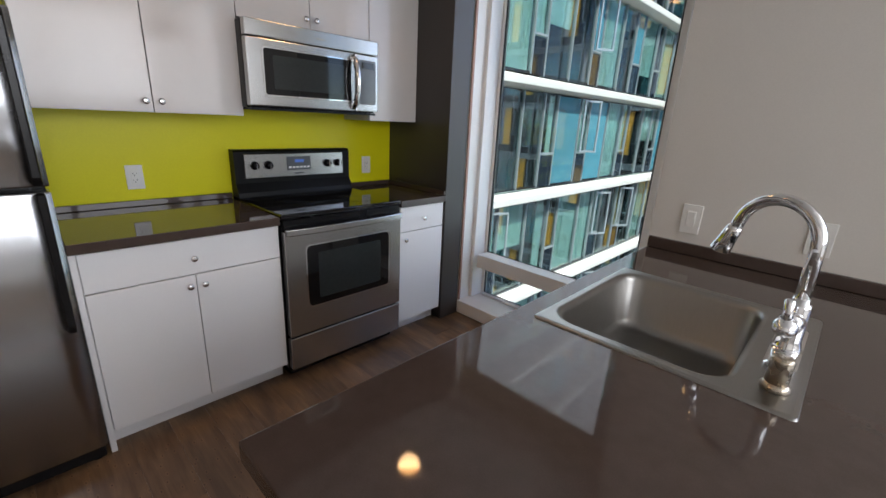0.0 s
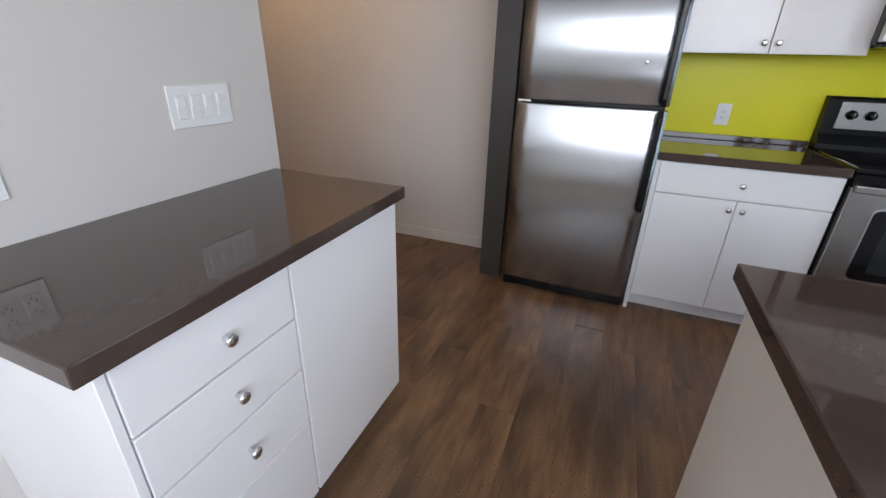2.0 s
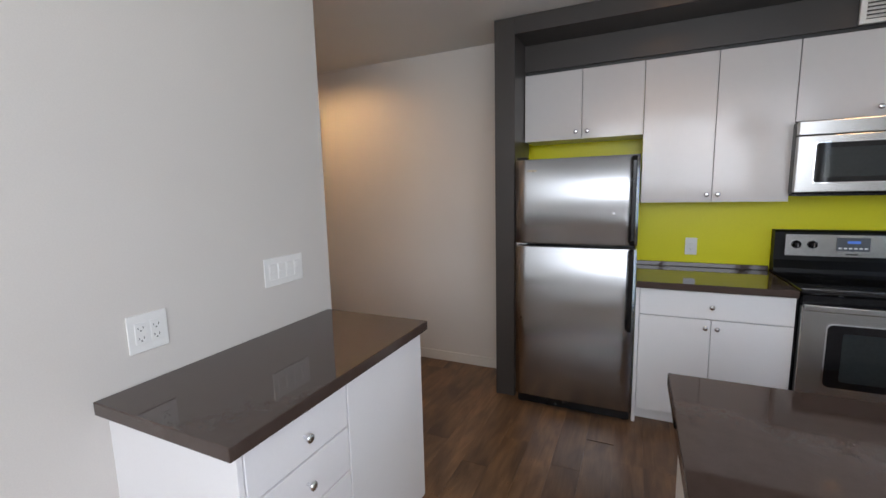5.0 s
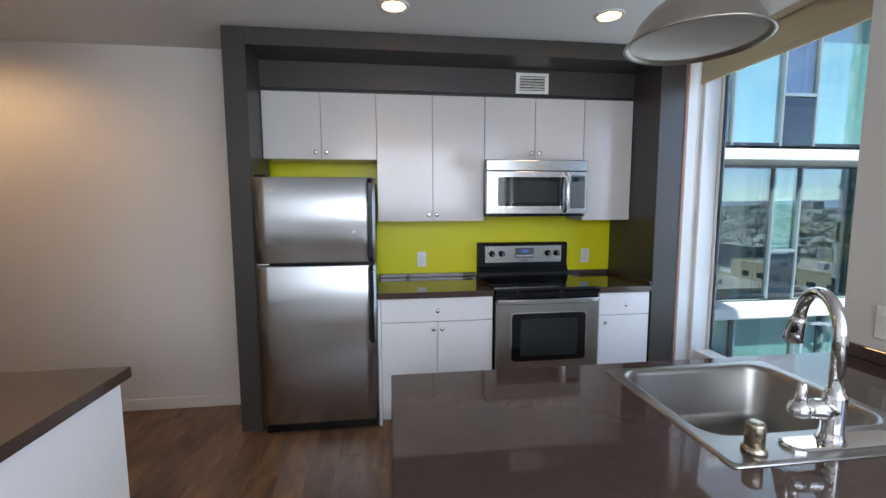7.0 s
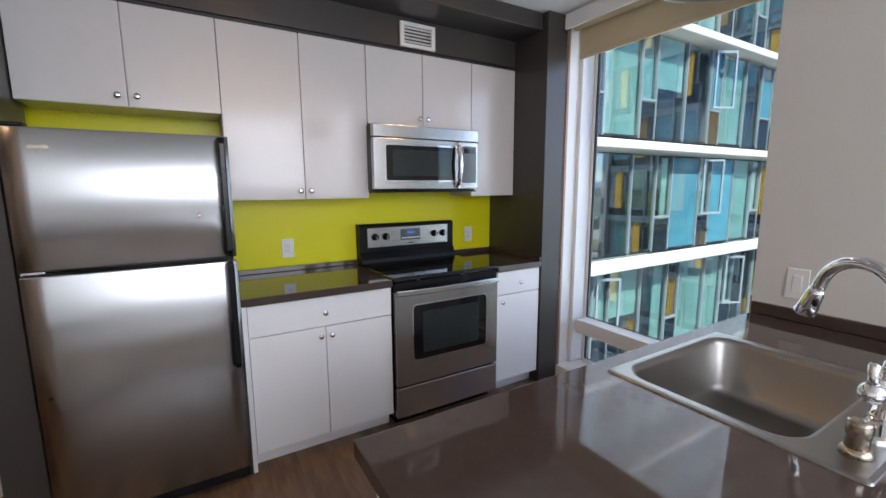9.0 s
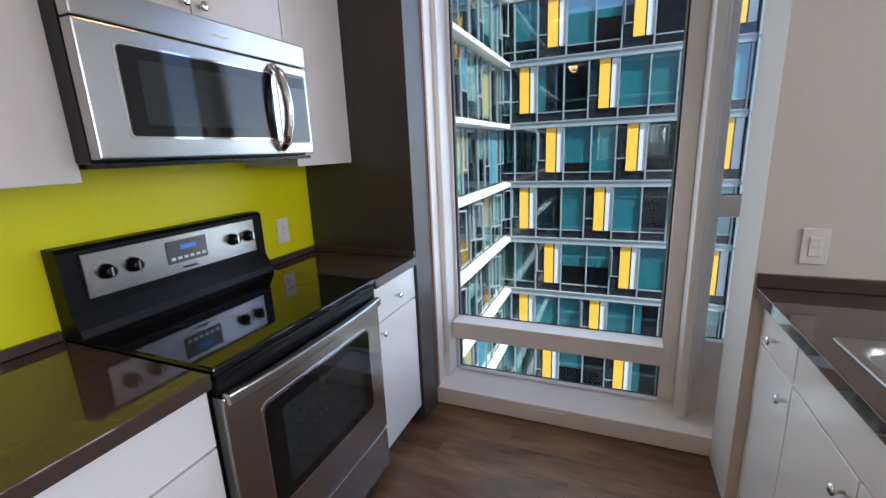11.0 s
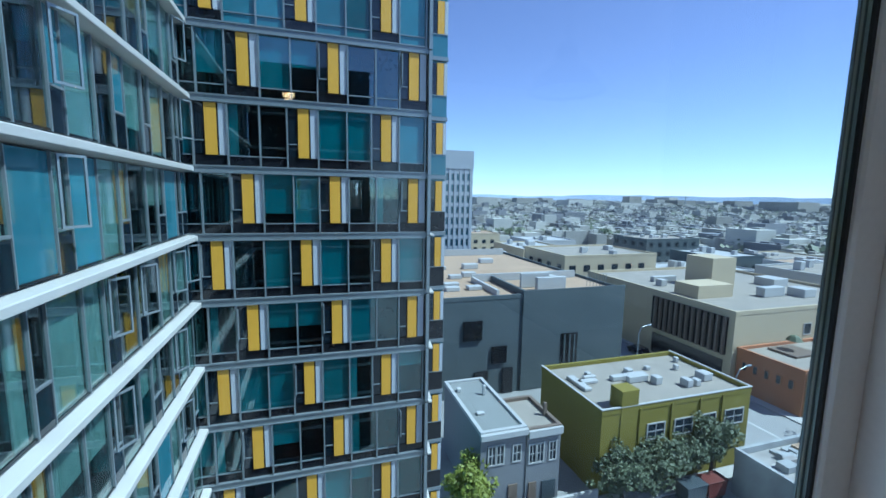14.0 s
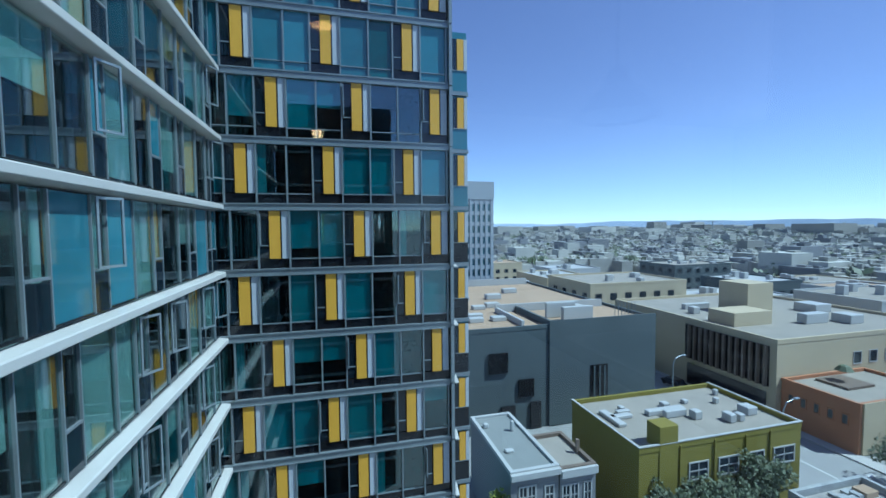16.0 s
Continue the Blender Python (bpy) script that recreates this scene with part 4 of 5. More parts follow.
# ---- outlets and switches ----
def plate(name, label, category, at, wide, high, axis, way, slots):
    """A wall plate whose centre is at; slots: (kind, offset along the wall)."""
    x, y, z = at
    t = thing(name, at, label, category)

    def slab(u0, u1, z0, z1, d0, d1):
        lo, hi = sorted((d0 * way, d1 * way))
        return (x + lo, x + hi, y + u0, y + u1, z + z0, z + z1) if axis == "x" else (x + u0, x + u1, y + lo, y + hi, z + z0, z + z1)
    part("plate", boxes(slab(-wide / 2, wide / 2, -high / 2, high / 2, 0.0, 0.006), bevel=0.002, seg=2), PLATE, t)
    for kind, u in slots:
        if kind == "switch":
            s = part("rocker", boxes(slab(u - 0.0165, u + 0.0165, -0.033, 0.033, 0.0055, 0.0085), bevel=0.0015), PLATE, t)
            part("paddle", boxes(slab(u - 0.013, u + 0.013, 0.0, 0.029, 0.008, 0.0105), bevel=0.001), PLATE, s)
        else:
            s = part("socket", boxes(slab(u - 0.0165, u + 0.0165, -0.033, 0.033, 0.0055, 0.0078), bevel=0.0015), PLATE, t)
            for dz in (-0.018, 0.014):
                part("slot", boxes(slab(u - 0.0085, u - 0.0065, dz, dz + 0.008, 0.007, 0.0082)), SLOT, s)
                part("slot", boxes(slab(u + 0.0060, u + 0.0080, dz, dz + 0.007, 0.007, 0.0082)), SLOT, s)
                part("slot", boxes(slab(u - 0.002, u + 0.002, dz - 0.007, dz - 0.003, 0.007, 0.0082)), SLOT, s)


plate("outlet", "white double outlet on the lime wall", "outlet", (-2.352, 0.228, 1.058), 0.072, 0.118, "x", 1, [("socket", 0)])
plate("outlet", "white double outlet on the lime wall by the range", "outlet", (-2.352, 1.606, 1.064), 0.072, 0.118, "x", 1, [("socket", 0)])
plate("light_switch", "white rocker switch on the north wall", "light switch", (-0.252, 1.72, 1.061), 0.072, 0.118, "y", -1, [("switch", 0)])
plate("outlet", "white double outlet above the sink counter", "outlet", (0.15, 1.72, 1.068), 0.072, 0.118, "y", -1, [("socket", 0)])
plate("light_switch", "white four-gang switch plate on the south wall", "light switch", (-0.333, -1.500, 1.160), 0.212, 0.118, "y", 1, [("switch", -0.069), ("switch", -0.023), ("switch", 0.023), ("switch", 0.069)])
plate("outlet", "white double-gang outlet with charging ports on the south wall", "outlet", (0.236, -1.500, 1.068), 0.118, 0.118, "y", 1, [("socket", -0.023), ("socket", 0.023)])

# ---- the towers across the court ----
FY, WX, STOREY, Z0 = 23.0, -6.55, 3.06, -0.618
GZ = -25.0
SHARED = {}


def piece(name, key, material, parent, at, dims, label=""):
    """One flat piece (pane, panel, bar) on a mesh shared with all alike; at is its lowest corner."""
    k = (key, tuple(round(d, 3) for d in dims), material.name)
    if k not in SHARED:
        SHARED[k] = mesh_of(name, boxes((0, dims[0], 0, dims[1], 0, dims[2])), material)
    ob = hang(new(name, SHARED[k]), parent)
    ob.location = at
    return ob


east = thing("glass_tower", (0, FY + 3, GZ), "tall glass apartment tower with golden yellow and white panels", "tower")
# solid block; its dark colour stands in for the shade of rooms
part("core", boxes((WX - 0.4, 4.75, FY + 0.16, FY + 14, GZ, 34)), SPAND, east, "dark solid core painted as dim rooms behind the glass")
part("return_block", boxes((4.75, 5.85, FY + 1.0, FY + 14, GZ, 11.8)), BLDG_L, east, "pale glazed side block")
rnd = random.Random(4)
UNIT = [("pane", 1.33), ("pane", 1.17), ("narrow", 0.46), ("yellow", 0.57), ("white", 0.35)]
for f in range(-6, 5):
    z = Z0 + f * STOREY
    near = -5 <= f <= 3
    part("slab_band", boxes((WX, 4.72, FY - 0.06, FY + 0.15, z - 0.16, z + 0.18), (WX, 4.72, FY - 0.10, FY - 0.06, z + 0.12, z + 0.18), (WX, 4.72, FY - 0.10, FY - 0.06, z - 0.16, z - 0.11)), ALU, east)
    x = -8.54 if f % 2 else -7.15
    while x < 4.55:
        for kind, w in UNIT:
            a, b = max(x, WX + 0.05), min(x + w, 4.6)
            x += w
            if b - a < 0.12:
                continue
            lo, hi = z + 0.18, z + STOREY - 0.16
            if kind == "pane":
                # top floors and right-end panes take the glass with sky painted in
                m = TGLASS if f < 3 else rnd.choice((BLDG_L, BLDG_L, BLDG_G))
                if b > 3.6 and f > -1:
                    m = BLDG_L
                piece("pane", "pane", m, east, (a + 0.03, FY + 0.05, lo + 0.46), (b - a - 0.06, 0.03, hi - lo - 0.46))
                if m is TGLASS:
                    r, drop = rnd.random(), rnd.choice((1, 1, 1, 0.8, 0.55, 0.35))
                    if r < 0.5:
                        piece("blind", "fblind", BLIND if r < 0.34 else CLOTH, east, (a + 0.04, FY + 0.11, hi - (hi - lo - 0.46) * drop), (b - a - 0.08, 0.02, (hi - lo - 0.46) * drop))
                    elif r < 0.68:
                        piece("curtain", "fcurt", CLOTH, east, (a + 0.05, FY + 0.11, lo + 0.46), ((b - a) * 0.28, 0.02, hi - lo - 0.48))
                piece("spandrel", "sp", m if f > 1 else SPAND, east, (a + 0.03, FY + 0.05, lo), (b - a - 0.06, 0.05, 0.41))
                piece("mullion", "mul", ALU, east, (a - 0.035, FY - 0.07, lo), (0.07, 0.2, hi - lo))
                piece("rail", "rail", ALU, east, (a + 0.03, FY - 0.0, lo + 0.41), (b - a - 0.06, 0.1, 0.05))
            elif kind == "narrow":
                piece("pane", "npane", BLDG_D, east, (a + 0.05, FY + 0.06, lo + 0.5), (b - a - 0.08, 0.05, hi - lo - 0.5))
                piece("spandrel", "nsp", SPAND, east, (a + 0.03, FY + 0.06, lo), (1.42 if b - a > 0.45 and a + 1.4 < 4.6 else b - a, 0.04, 0.44))
                piece("mullion", "mul", ALU, east, (a - 0.035, FY - 0.07, lo), (0.07, 0.2, hi - lo))
                piece("rail", "nrail", ALU, east, (a + 0.03, FY + 0.02, lo + 1.05), (b - a - 0.06, 0.06, 0.05))
                if rnd.random() < 0.35 and near:
                    s = piece("open_casement", "cas", ALU, east, (a + 0.06, FY - 0.30, lo + 1.1), (0.05, 0.34, 1.45))
            elif kind == "yellow":
                piece("yellow_panel", "yel", YELLOW, east, (a + 0.02, FY - 0.02, lo + 0.46), (b - a - 0.09, 0.12, hi - lo - 0.48))
                piece("panel_reveal", "rev", SPAND, east, (b - 0.07, FY + 0.0, lo + 0.46), (0.07, 0.1, hi - lo - 0.48))
            else:
                piece("white_panel", "whi", WHITEP, east, (a + 0.0, FY - 0.0, lo + 0.46), (b - a - 0.03, 0.1, hi - lo - 0.48))
    piece("corner_fin", "fin", ALU, east, (4.55, FY - 0.22, z + 0.05), (0.17, 0.35, STOREY - 0.1))
    # the set-back bay at the end of the tower
    if z < 11.0:
        part("bay_band", boxes((4.8, 5.9, FY + 0.85, FY + 1.0, z - 0.10, z + 0.10)), ALU, east)
        piece("spandrel", "bays", BLDG_L if f > 0 else SPAND, east, (4.85, FY + 0.9, z + 0.12), (1.0, 0.05, 1.06))
        piece("pane", "bay", BLDG_D, east, (4.85, FY + 0.9, z + 1.22), (0.40, 0.06, 1.62))
        piece("yellow_panel", "bayy", YELLOW, east, (5.29, FY + 0.88, z + 1.22), (0.36, 0.08, 1.62))
        piece("white_panel", "bayw", WHITEP, east, (5.67, FY + 0.88, z + 1.22), (0.18, 0.08, 1.62))
        piece("rail", "bayr", ALU, east, (4.85, FY + 0.86, z + 1.18), (1.0, 0.1, 0.04))
        if f <= 0:
            bm = bmesh.new()
            prism(bm, [(4.75, FY - 0.25), (4.95, FY - 0.25), (5.1, FY + 0.85), (4.75, FY + 0.85)], "z", z - 0.03, z + 0.03)
            part("balcony_fin", bm, LEDGE, east)

east.location.x -= 0.17
wing = thing("glass_wing", (WX - 4, 12, GZ), "glass tower wing with cream ledges at every storey", "tower")
# dark sheet just behind the panes paints the dimness of the wing's rooms
part("core", boxes((WX - 12, WX - 0.18, -6, FY, GZ, 34)), SPAND, wing, "dark solid core painted as dim rooms behind the glass")
SEQ = (1.42, 0.64, 1.35, 1.25, 0.60, 1.45, 1.05, 0.74)
for f in range(-6, 5):
    z = Z0 + f * STOREY
    bm = bmesh.new()
    prism(bm, [(WX - 0.2, z - 0.19), (WX + 0.32, z - 0.12), (WX + 0.34, z - 0.10), (WX + 0.34, z + 0.07), (WX + 0.31, z + 0.10), (WX - 0.2, z + 0.17)], "y", 2.9, FY - 0.12)
    part("ledge", bm, LEDGE, wing)
    y, i = 2.9 + 0.37 * (f % 3), (f * 3) % 8
    while y < FY - 0.6:
        w = min(SEQ[i % 8], FY - 0.3 - y)
        i += 1
        lo, hi = z + 0.20, z + STOREY - 0.22
        r = rnd.random()
        m = WGLASS if r < 0.92 else BLDG_L
        piece("pane", "wpane", m, wing, (WX - 0.04, y + 0.03, lo + 0.04), (0.03, w - 0.06, hi - lo - 0.06))
        if m is WGLASS:
            q, drop = rnd.random(), rnd.choice((1, 1, 1, 0.75, 0.5))
            cloth = CLOTH if q < 0.36 else BLIND if q < 0.60 else CURTAIN if q < 0.64 else None
            if cloth:
                piece("blind", "wblind", cloth, wing, (WX - 0.12, y + 0.04, hi - (hi - lo - 0.06) * drop), (0.03, w - 0.08, (hi - lo - 0.06) * drop))
            elif q < 0.74:
                piece("curtain", "wcurt", CLOTH, wing, (WX - 0.12, y + (0.05 if q < 0.57 else w * 0.6), lo + 0.04), (0.03, w * 0.32, hi - lo - 0.08))
        piece("mullion", "wmul", ALU, wing, (WX - 0.06, y - 0.0175, lo), (0.10, 0.035, hi - lo))
        if w < 0.75:
            piece("transom", "wtr", ALU, wing, (WX - 0.02, y + 0.03, lo + 0.95), (0.06, w - 0.06, 0.06))
            piece("spandrel", "wsp", BLDG_D, wing, (WX - 0.02, y + 0.04, lo + 0.02), (0.045, w - 0.08, 0.9))
            if rnd.random() < 0.4 and y > 5:
                sash = hang(new("open_sash", mesh_of("open_sash", boxes((0, 0.05, 0, 0.05, 0, 1.6), (0.0, 0.05, 0.57, 0.62, 0, 1.6), (0.0, 0.05, 0.05, 0.57, 0, 0.06), (0.0, 0.05, 0.05, 0.57, 1.54, 1.6)), ALU)), wing)
                sash.location, sash.rotation_euler = (WX + 0.10, y + 0.02, lo + 1.0), (0, 0, radians(-28))
        y += w
    piece("spandrel", "wbase", SPAND, wing, (WX - 0.02, 2.95, z + 0.20), (0.03, FY - 3.3, 0.06))

# the outer skin of the tower that holds the kitchen
structure("wall_outer", boxes((WX, -2.62, 2.24, 2.36, GZ, 13), (-2.62, 3.4, 2.24, 2.36, GZ, -0.15), (-2.62, 3.4, 2.26, 2.36, 2.8, 13), (3.4, 4.2, 2.24, 2.36, GZ, 13), (4.05, 4.2, -6, 2.24, GZ, 13)), SPAND, "dark glazed outer wall of the tower", "wall")
for f in range(-8, 4):
    if f not in (0, 1):
        structure("ledge", boxes((WX + 0.4, 4.3, 2.365, 2.6, Z0 + f * STOREY - 0.1, Z0 + f * STOREY + 0.1)), LEDGE, "pale ledge between two storeys", "ledge")

# ---- city ----
built_before = set(bpy.data.objects)
structure("ground", boxes((-4500, 4800, -3000, 4700, GZ - 1, GZ)), ASPH, "grey city ground reaching the horizon", "ground")
structure("road", boxes((46.5, 58, -60, 420, GZ + 0.01, GZ + 0.03)), ROADM, "wide grey asphalt street", "road")
structure("road", boxes((8, 46, 22.5, 30.5, GZ + 0.01, GZ + 0.03)), ROADM, "grey asphalt side street with a parking lot", "road")
structure("pavement", boxes((8, 46, 30.7, 32.3, GZ, GZ + 0.16), (44.2, 46.2, 32.3, 420, GZ, GZ + 0.16), (58.2, 60.2, -60, 420, GZ, GZ + 0.16)), PAVE, "pale concrete pavement with a kerb", "pavement")
for i in range(14):
    structure("lane_line", boxes((52.1, 52.3, -20 + i * 9, -15 + i * 9, GZ + 0.034, GZ + 0.04)), PAINTW, "white painted lane line", "road marking")
structure("stop_line", boxes((47, 57, 31.2, 31.7, GZ + 0.034, GZ + 0.04), (47, 57, 34.0, 34.5, GZ + 0.034, GZ + 0.04)), PAINTW, "white painted crossing lines", "road marking")


def roof_kit(parent, spots, z):
    for x, y, a, b, h in spots:
        part("roof_unit", boxes((x, x + a, y, y + b, z, z + h), bevel=0.06), TRIM, parent)


def block(name, x0, x1, y0, y1, zr, wall, roof, label, category="building", parapet=0.5, trim=None):
    t = thing(name, ((x0 + x1) / 2, (y0 + y1) / 2, GZ), label, category)
    part("wall", boxes((x0, x1, y0, y1, GZ, zr)), wall, t)
    p = 0.3
    part("parapet", boxes((x0 - 0.05, x1 + 0.05, y0 - 0.05, y0 + p, zr, zr + parapet), (x0 - 0.05, x1 + 0.05, y1 - p, y1 + 0.05, zr, zr + parapet), (x0 - 0.05, x0 + p, y0 + p, y1 - p, zr, zr + parapet), (x1 - p, x1 + 0.05, y0 + p, y1 - p, zr, zr + parapet)), trim or wall, t)
    part("roof", boxes((x0 + p, x1 - p, y0 + p, y1 - p, zr, zr + 0.08)), roof, t)
    return t


def window_y(parent, x0, x1, y, z0, z1, cross=True, frame_mat=None):
    """A framed window on a face towards -y."""
    w = part("window", boxes((x0 - 0.12, x1 + 0.12, y - 0.08, y + 0.1, z0 - 0.12, z0), (x0 - 0.12, x1 + 0.12, y - 0.08, y + 0.1, z1, z1 + 0.12), (x0 - 0.12, x0, y - 0.08, y + 0.1, z0, z1), (x1, x1 + 0.12, y - 0.08, y + 0.1, z0, z1),
                             *([((x0 + x1) / 2 - 0.04, (x0 + x1) / 2 + 0.04, y - 0.05, y + 0.1, z0, z1), (x0, x1, y - 0.05, y + 0.1, (z0 + z1) / 2 - 0.04, (z0 + z1) / 2 + 0.04)] if cross else [])), frame_mat or TRIM, parent)
    part("pane", boxes((x0, x1, y - 0.02, y + 0.05, z0, z1)), HWIN, w)


def window_x(parent, x, y0, y1, z0, z1, frame_mat=None):
    w = part("window", boxes((x - 0.08, x + 0.1, y0 - 0.12, y1 + 0.12, z0 - 0.12, z0), (x - 0.08, x + 0.1, y0 - 0.12, y1 + 0.12, z1, z1 + 0.12), (x - 0.08, x + 0.1, y0 - 0.12, y0, z0, z1), (x - 0.08, x + 0.1, y1, y1 + 0.12, z0, z1)), frame_mat or TRIM, parent)
    part("pane", boxes((x - 0.02, x + 0.05, y0, y1, z0, z1)), HWIN, w)


gb = block("green_building", 24.3, 43.3, 32.6, 43.4, -17.4, OLIVE, ROOFG, "olive green two-storey commercial building with a flat roof", trim=OLIVE)
part("roof_edge", boxes((24.2, 43.4, 32.5, 32.75, -16.9, -16.82), (24.2, 24.45, 32.75, 43.5, -16.9, -16.82), (43.15, 43.4, 32.75, 43.5, -16.9, -16.82)), TRIM, gb, "white coping")
roof_kit(gb, ((30.2, 38.3, 4.6, 0.7, 0.5), (31.6, 37.4, 2.6, 0.6, 0.7), (40.2, 35.6, 1.3, 1.3, 0.8), (39.6, 38.9, 0.5, 0.5, 0.6), (41.6, 40.8, 0.5, 0.5, 0.6), (25.6, 37.0, 0.9, 3.4, 0.35), (27.4, 39.6, 1.6, 0.5, 0.3), (34.2, 36.3, 0.9, 0.9, 0.8), (29, 35, 0.7, 0.7, 0.5), (37, 34.8, 0.8, 1.1, 0.8), (38.2, 34.8, 0.7, 0.8, 0.7), (33.2, 39.5, 0.8, 0.8, 0.5), (28.2, 40.2, 0.6, 0.6, 0.4), (36.2, 39.8, 0.6, 0.6, 0.4), (26.0, 38.5, 2.4, 0.7, 0.35)), -17.3)
part("stair_head", boxes((26.4, 28.4, 32.52, 34.2, -24.9, -15.4), bevel=0.03), OLIVE, gb)
for x0, x1 in ((29.8, 31.8), (33.2, 35.4), (36.9, 38.5), (39.9, 42.4)):
    window_y(gb, x0, x1, 32.6, -20.4, -19.0)
for x0, x1 in ((30, 32), (33.5, 35.5)):
    window_y(gb, x0, x1, 32.6, -24.4, -22.6, cross=False)
for x in (28.6, 32.5, 36.2, 39.2):
    part("downpipe", boxes((x, x + 0.12, 32.45, 32.6, -24.9, -17.2)), OLIVE, gb)

h1 = block("grey_house", 12.4, 16.85, 33.4, 44.0, -17.9, HOUSEW, ROOFW, "pale lilac grey two-storey row house with a flat roof", "house", 0.3, TRIM)
for x0 in (13.2, 14.0):
    window_y(h1, x0, x0 + 0.6, 33.4, -20.6, -19.0)
window_y(h1, 15.6, 16.3, 33.4, -20.6, -19.2)
part("door", boxes((15.2, 16.1, 33.3, 33.5, -24.9, -22.7)), BROWNF, h1)
part("cornice", boxes((12.3, 16.9, 33.0, 33.35, -18.2, -17.75)), TRIM, h1)
roof_kit(h1, ((15.4, 40.2, 0.35, 0.35, 1.0), (13.0, 41.5, 0.5, 0.5, 0.4), (13.3, 36.5, 0.8, 0.5, 0.25)), -17.82)
h2 = block("grey_house", 16.9, 20.4, 33.3, 39.2, -18.3, HOUSEW, ROOFG, "pale lilac grey row house with a brown tar roof", "house", 0.4, BROWNF)
for x0 in (17.2, 18.0, 19.3):
    window_y(h2, x0, x0 + 0.6, 33.3, -21.0, -19.4)
part("door", boxes((17.2, 18.0, 33.2, 33.4, -24.9, -22.8)), BROWNF, h2)
part("garage_door", boxes((18.6, 20.0, 33.2, 33.4, -24.9, -22.9)), BLUEP, h2)
part("cornice", boxes((16.95, 20.45, 32.95, 33.25, -18.6, -18.0)), TRIM, h2)
part("chimney", boxes((19.9, 20.2, 35.5, 35.8, -18.2, -17.0)), BROWNF, h2)

gr = block("grey_warehouse", 10.0, 45.2, 54.6, 104, -11.9, CONC, ROOFT, "large dark grey stucco warehouse with a tan roof", parapet=0.5)
part("wall_panel", boxes((27.5, 45.15, 54.35, 54.58, -24.9, -10.9), (27.5, 27.9, 54.58, 66, -11.8, -10.9)), CONC, gr)
for x0, x1, z0, z1 in ((18.4, 21.2, -17.2, -14.6), (22.8, 25.1, -20.6, -18.3), (20.2, 22.3, -24.9, -21.6), (24.6, 26.2, -24.9, -21.4)):
    part("shutter", boxes((x0, x1, 54.3, 54.62, z0, z1)), SPAND, gr)
part("mural", boxes((34.0, 36.9, 54.28, 54.35, -22.5, -17.3)), SPAND, gr, "dark tall wall opening")
for x in (34.5, 35.4, 36.2):
    part("drape", boxes((x, x + 0.25, 54.2, 54.27, -22.4, -17.5)), CONC, gr)
roof_kit(gr, ((18, 62, 2.4, 1.2, 0.8), (24, 70, 2.4, 1.4, 0.8), (27, 78, 3, 1.5, 0.9), (33, 84, 3, 1.5, 0.9), (30, 60, 5, 0.5, 2.2), (22, 88, 3, 2, 1.0), (38, 62, 1.4, 6, 0.7)), -11.8)
for i in range(9):
    part("skylight", boxes((14 + (i % 3) * 3.6, 16.2 + (i % 3) * 3.6, 60 + (i // 3) * 9, 61.4 + (i // 3) * 9, -11.8, -11.2), bevel=0.05), TRIM, gr)
part("plant_box", boxes((31.5, 36.5, 57.5, 58.3, -11.8, -9.9), bevel=0.03), TRIM, gr)
part("roof_wall", boxes((24, 44, 66, 66.4, -11.8, -10.6), (24, 24.4, 56, 66, -11.8, -11.0), (16, 44, 96, 96.4, -11.8, -10.4)), TRIM, gr)
for i in range(7):
    part("antenna", tube(bmesh.new(), [(40 + i * 0.6, 57, -11.8), (40 + i * 0.6, 57, -9.6)], 0.05, 6), ALU, gr)

bb = block("beige_building", 58.9, 96, 46.7, 82, -14.4, BEIGE, ROOFG, "beige concrete office building with brown upright fins", parapet=0.6)
for i in range(13):
    part("fin", boxes((58.3, 58.9, 47.9 + i * 1.12, 48.22 + i * 1.12, -20.4, -14.9)), BROWNF, bb)
part("window_band", boxes((58.75, 58.88, 47.7, 62.6, -20.4, -14.9)), SPAND, bb, "dark window band behind brown fins")
part("ground_floor", boxes((58.7, 58.85, 48, 62, -24.6, -21.2)), SPAND, bb)
part("penthouse", boxes((72, 78, 62, 68, -14.3, -8.8), (62, 70, 56, 61, -14.3, -12.2)), BEIGE, bb)
roof_kit(bb, ((75, 54, 5, 1.6, 1.6), (82, 52, 3, 3, 1.4), (66, 70, 6, 1, 1), (86, 60, 4, 4, 1.5), (64, 66, 1.5, 1.5, 1.2), (80, 70, 6, 2, 1.3)), -14.3)
for i in range(6):
    for zz in (-18.2, -21.8):
        window_y(bb, 74 + i * 3.4, 75.5 + i * 3.4, 46.7, zz, zz + 1.6, cross=False)

ob_ = block("orange_building", 59.8, 76, 37.4, 46.6, -19.4, ORANGE, ROOFG, "orange stucco low building with a beige side", parapet=0.5)
part("side_wall", boxes((60.2, 76.1, 37.2, 37.38, -24.9, -18.9)), BEIGE, ob_)
for i in range(5):
    window_x(ob_, 59.8, 38.6 + i * 1.6, 39.2 + i * 1.6, -21.8, -20.7, ORANGE)
part("roof_deck", boxes((64.5, 69.5, 41.5, 45.5, -19.3, -19.0)), BROWNF, ob_)
part("awning", lathe(bmesh.new(), [(1.1, -17.6), (0.6, -17.0), (0.05, -16.8)], 67.0, 43.6, 8), LEAF, ob_, "green roof parasol")

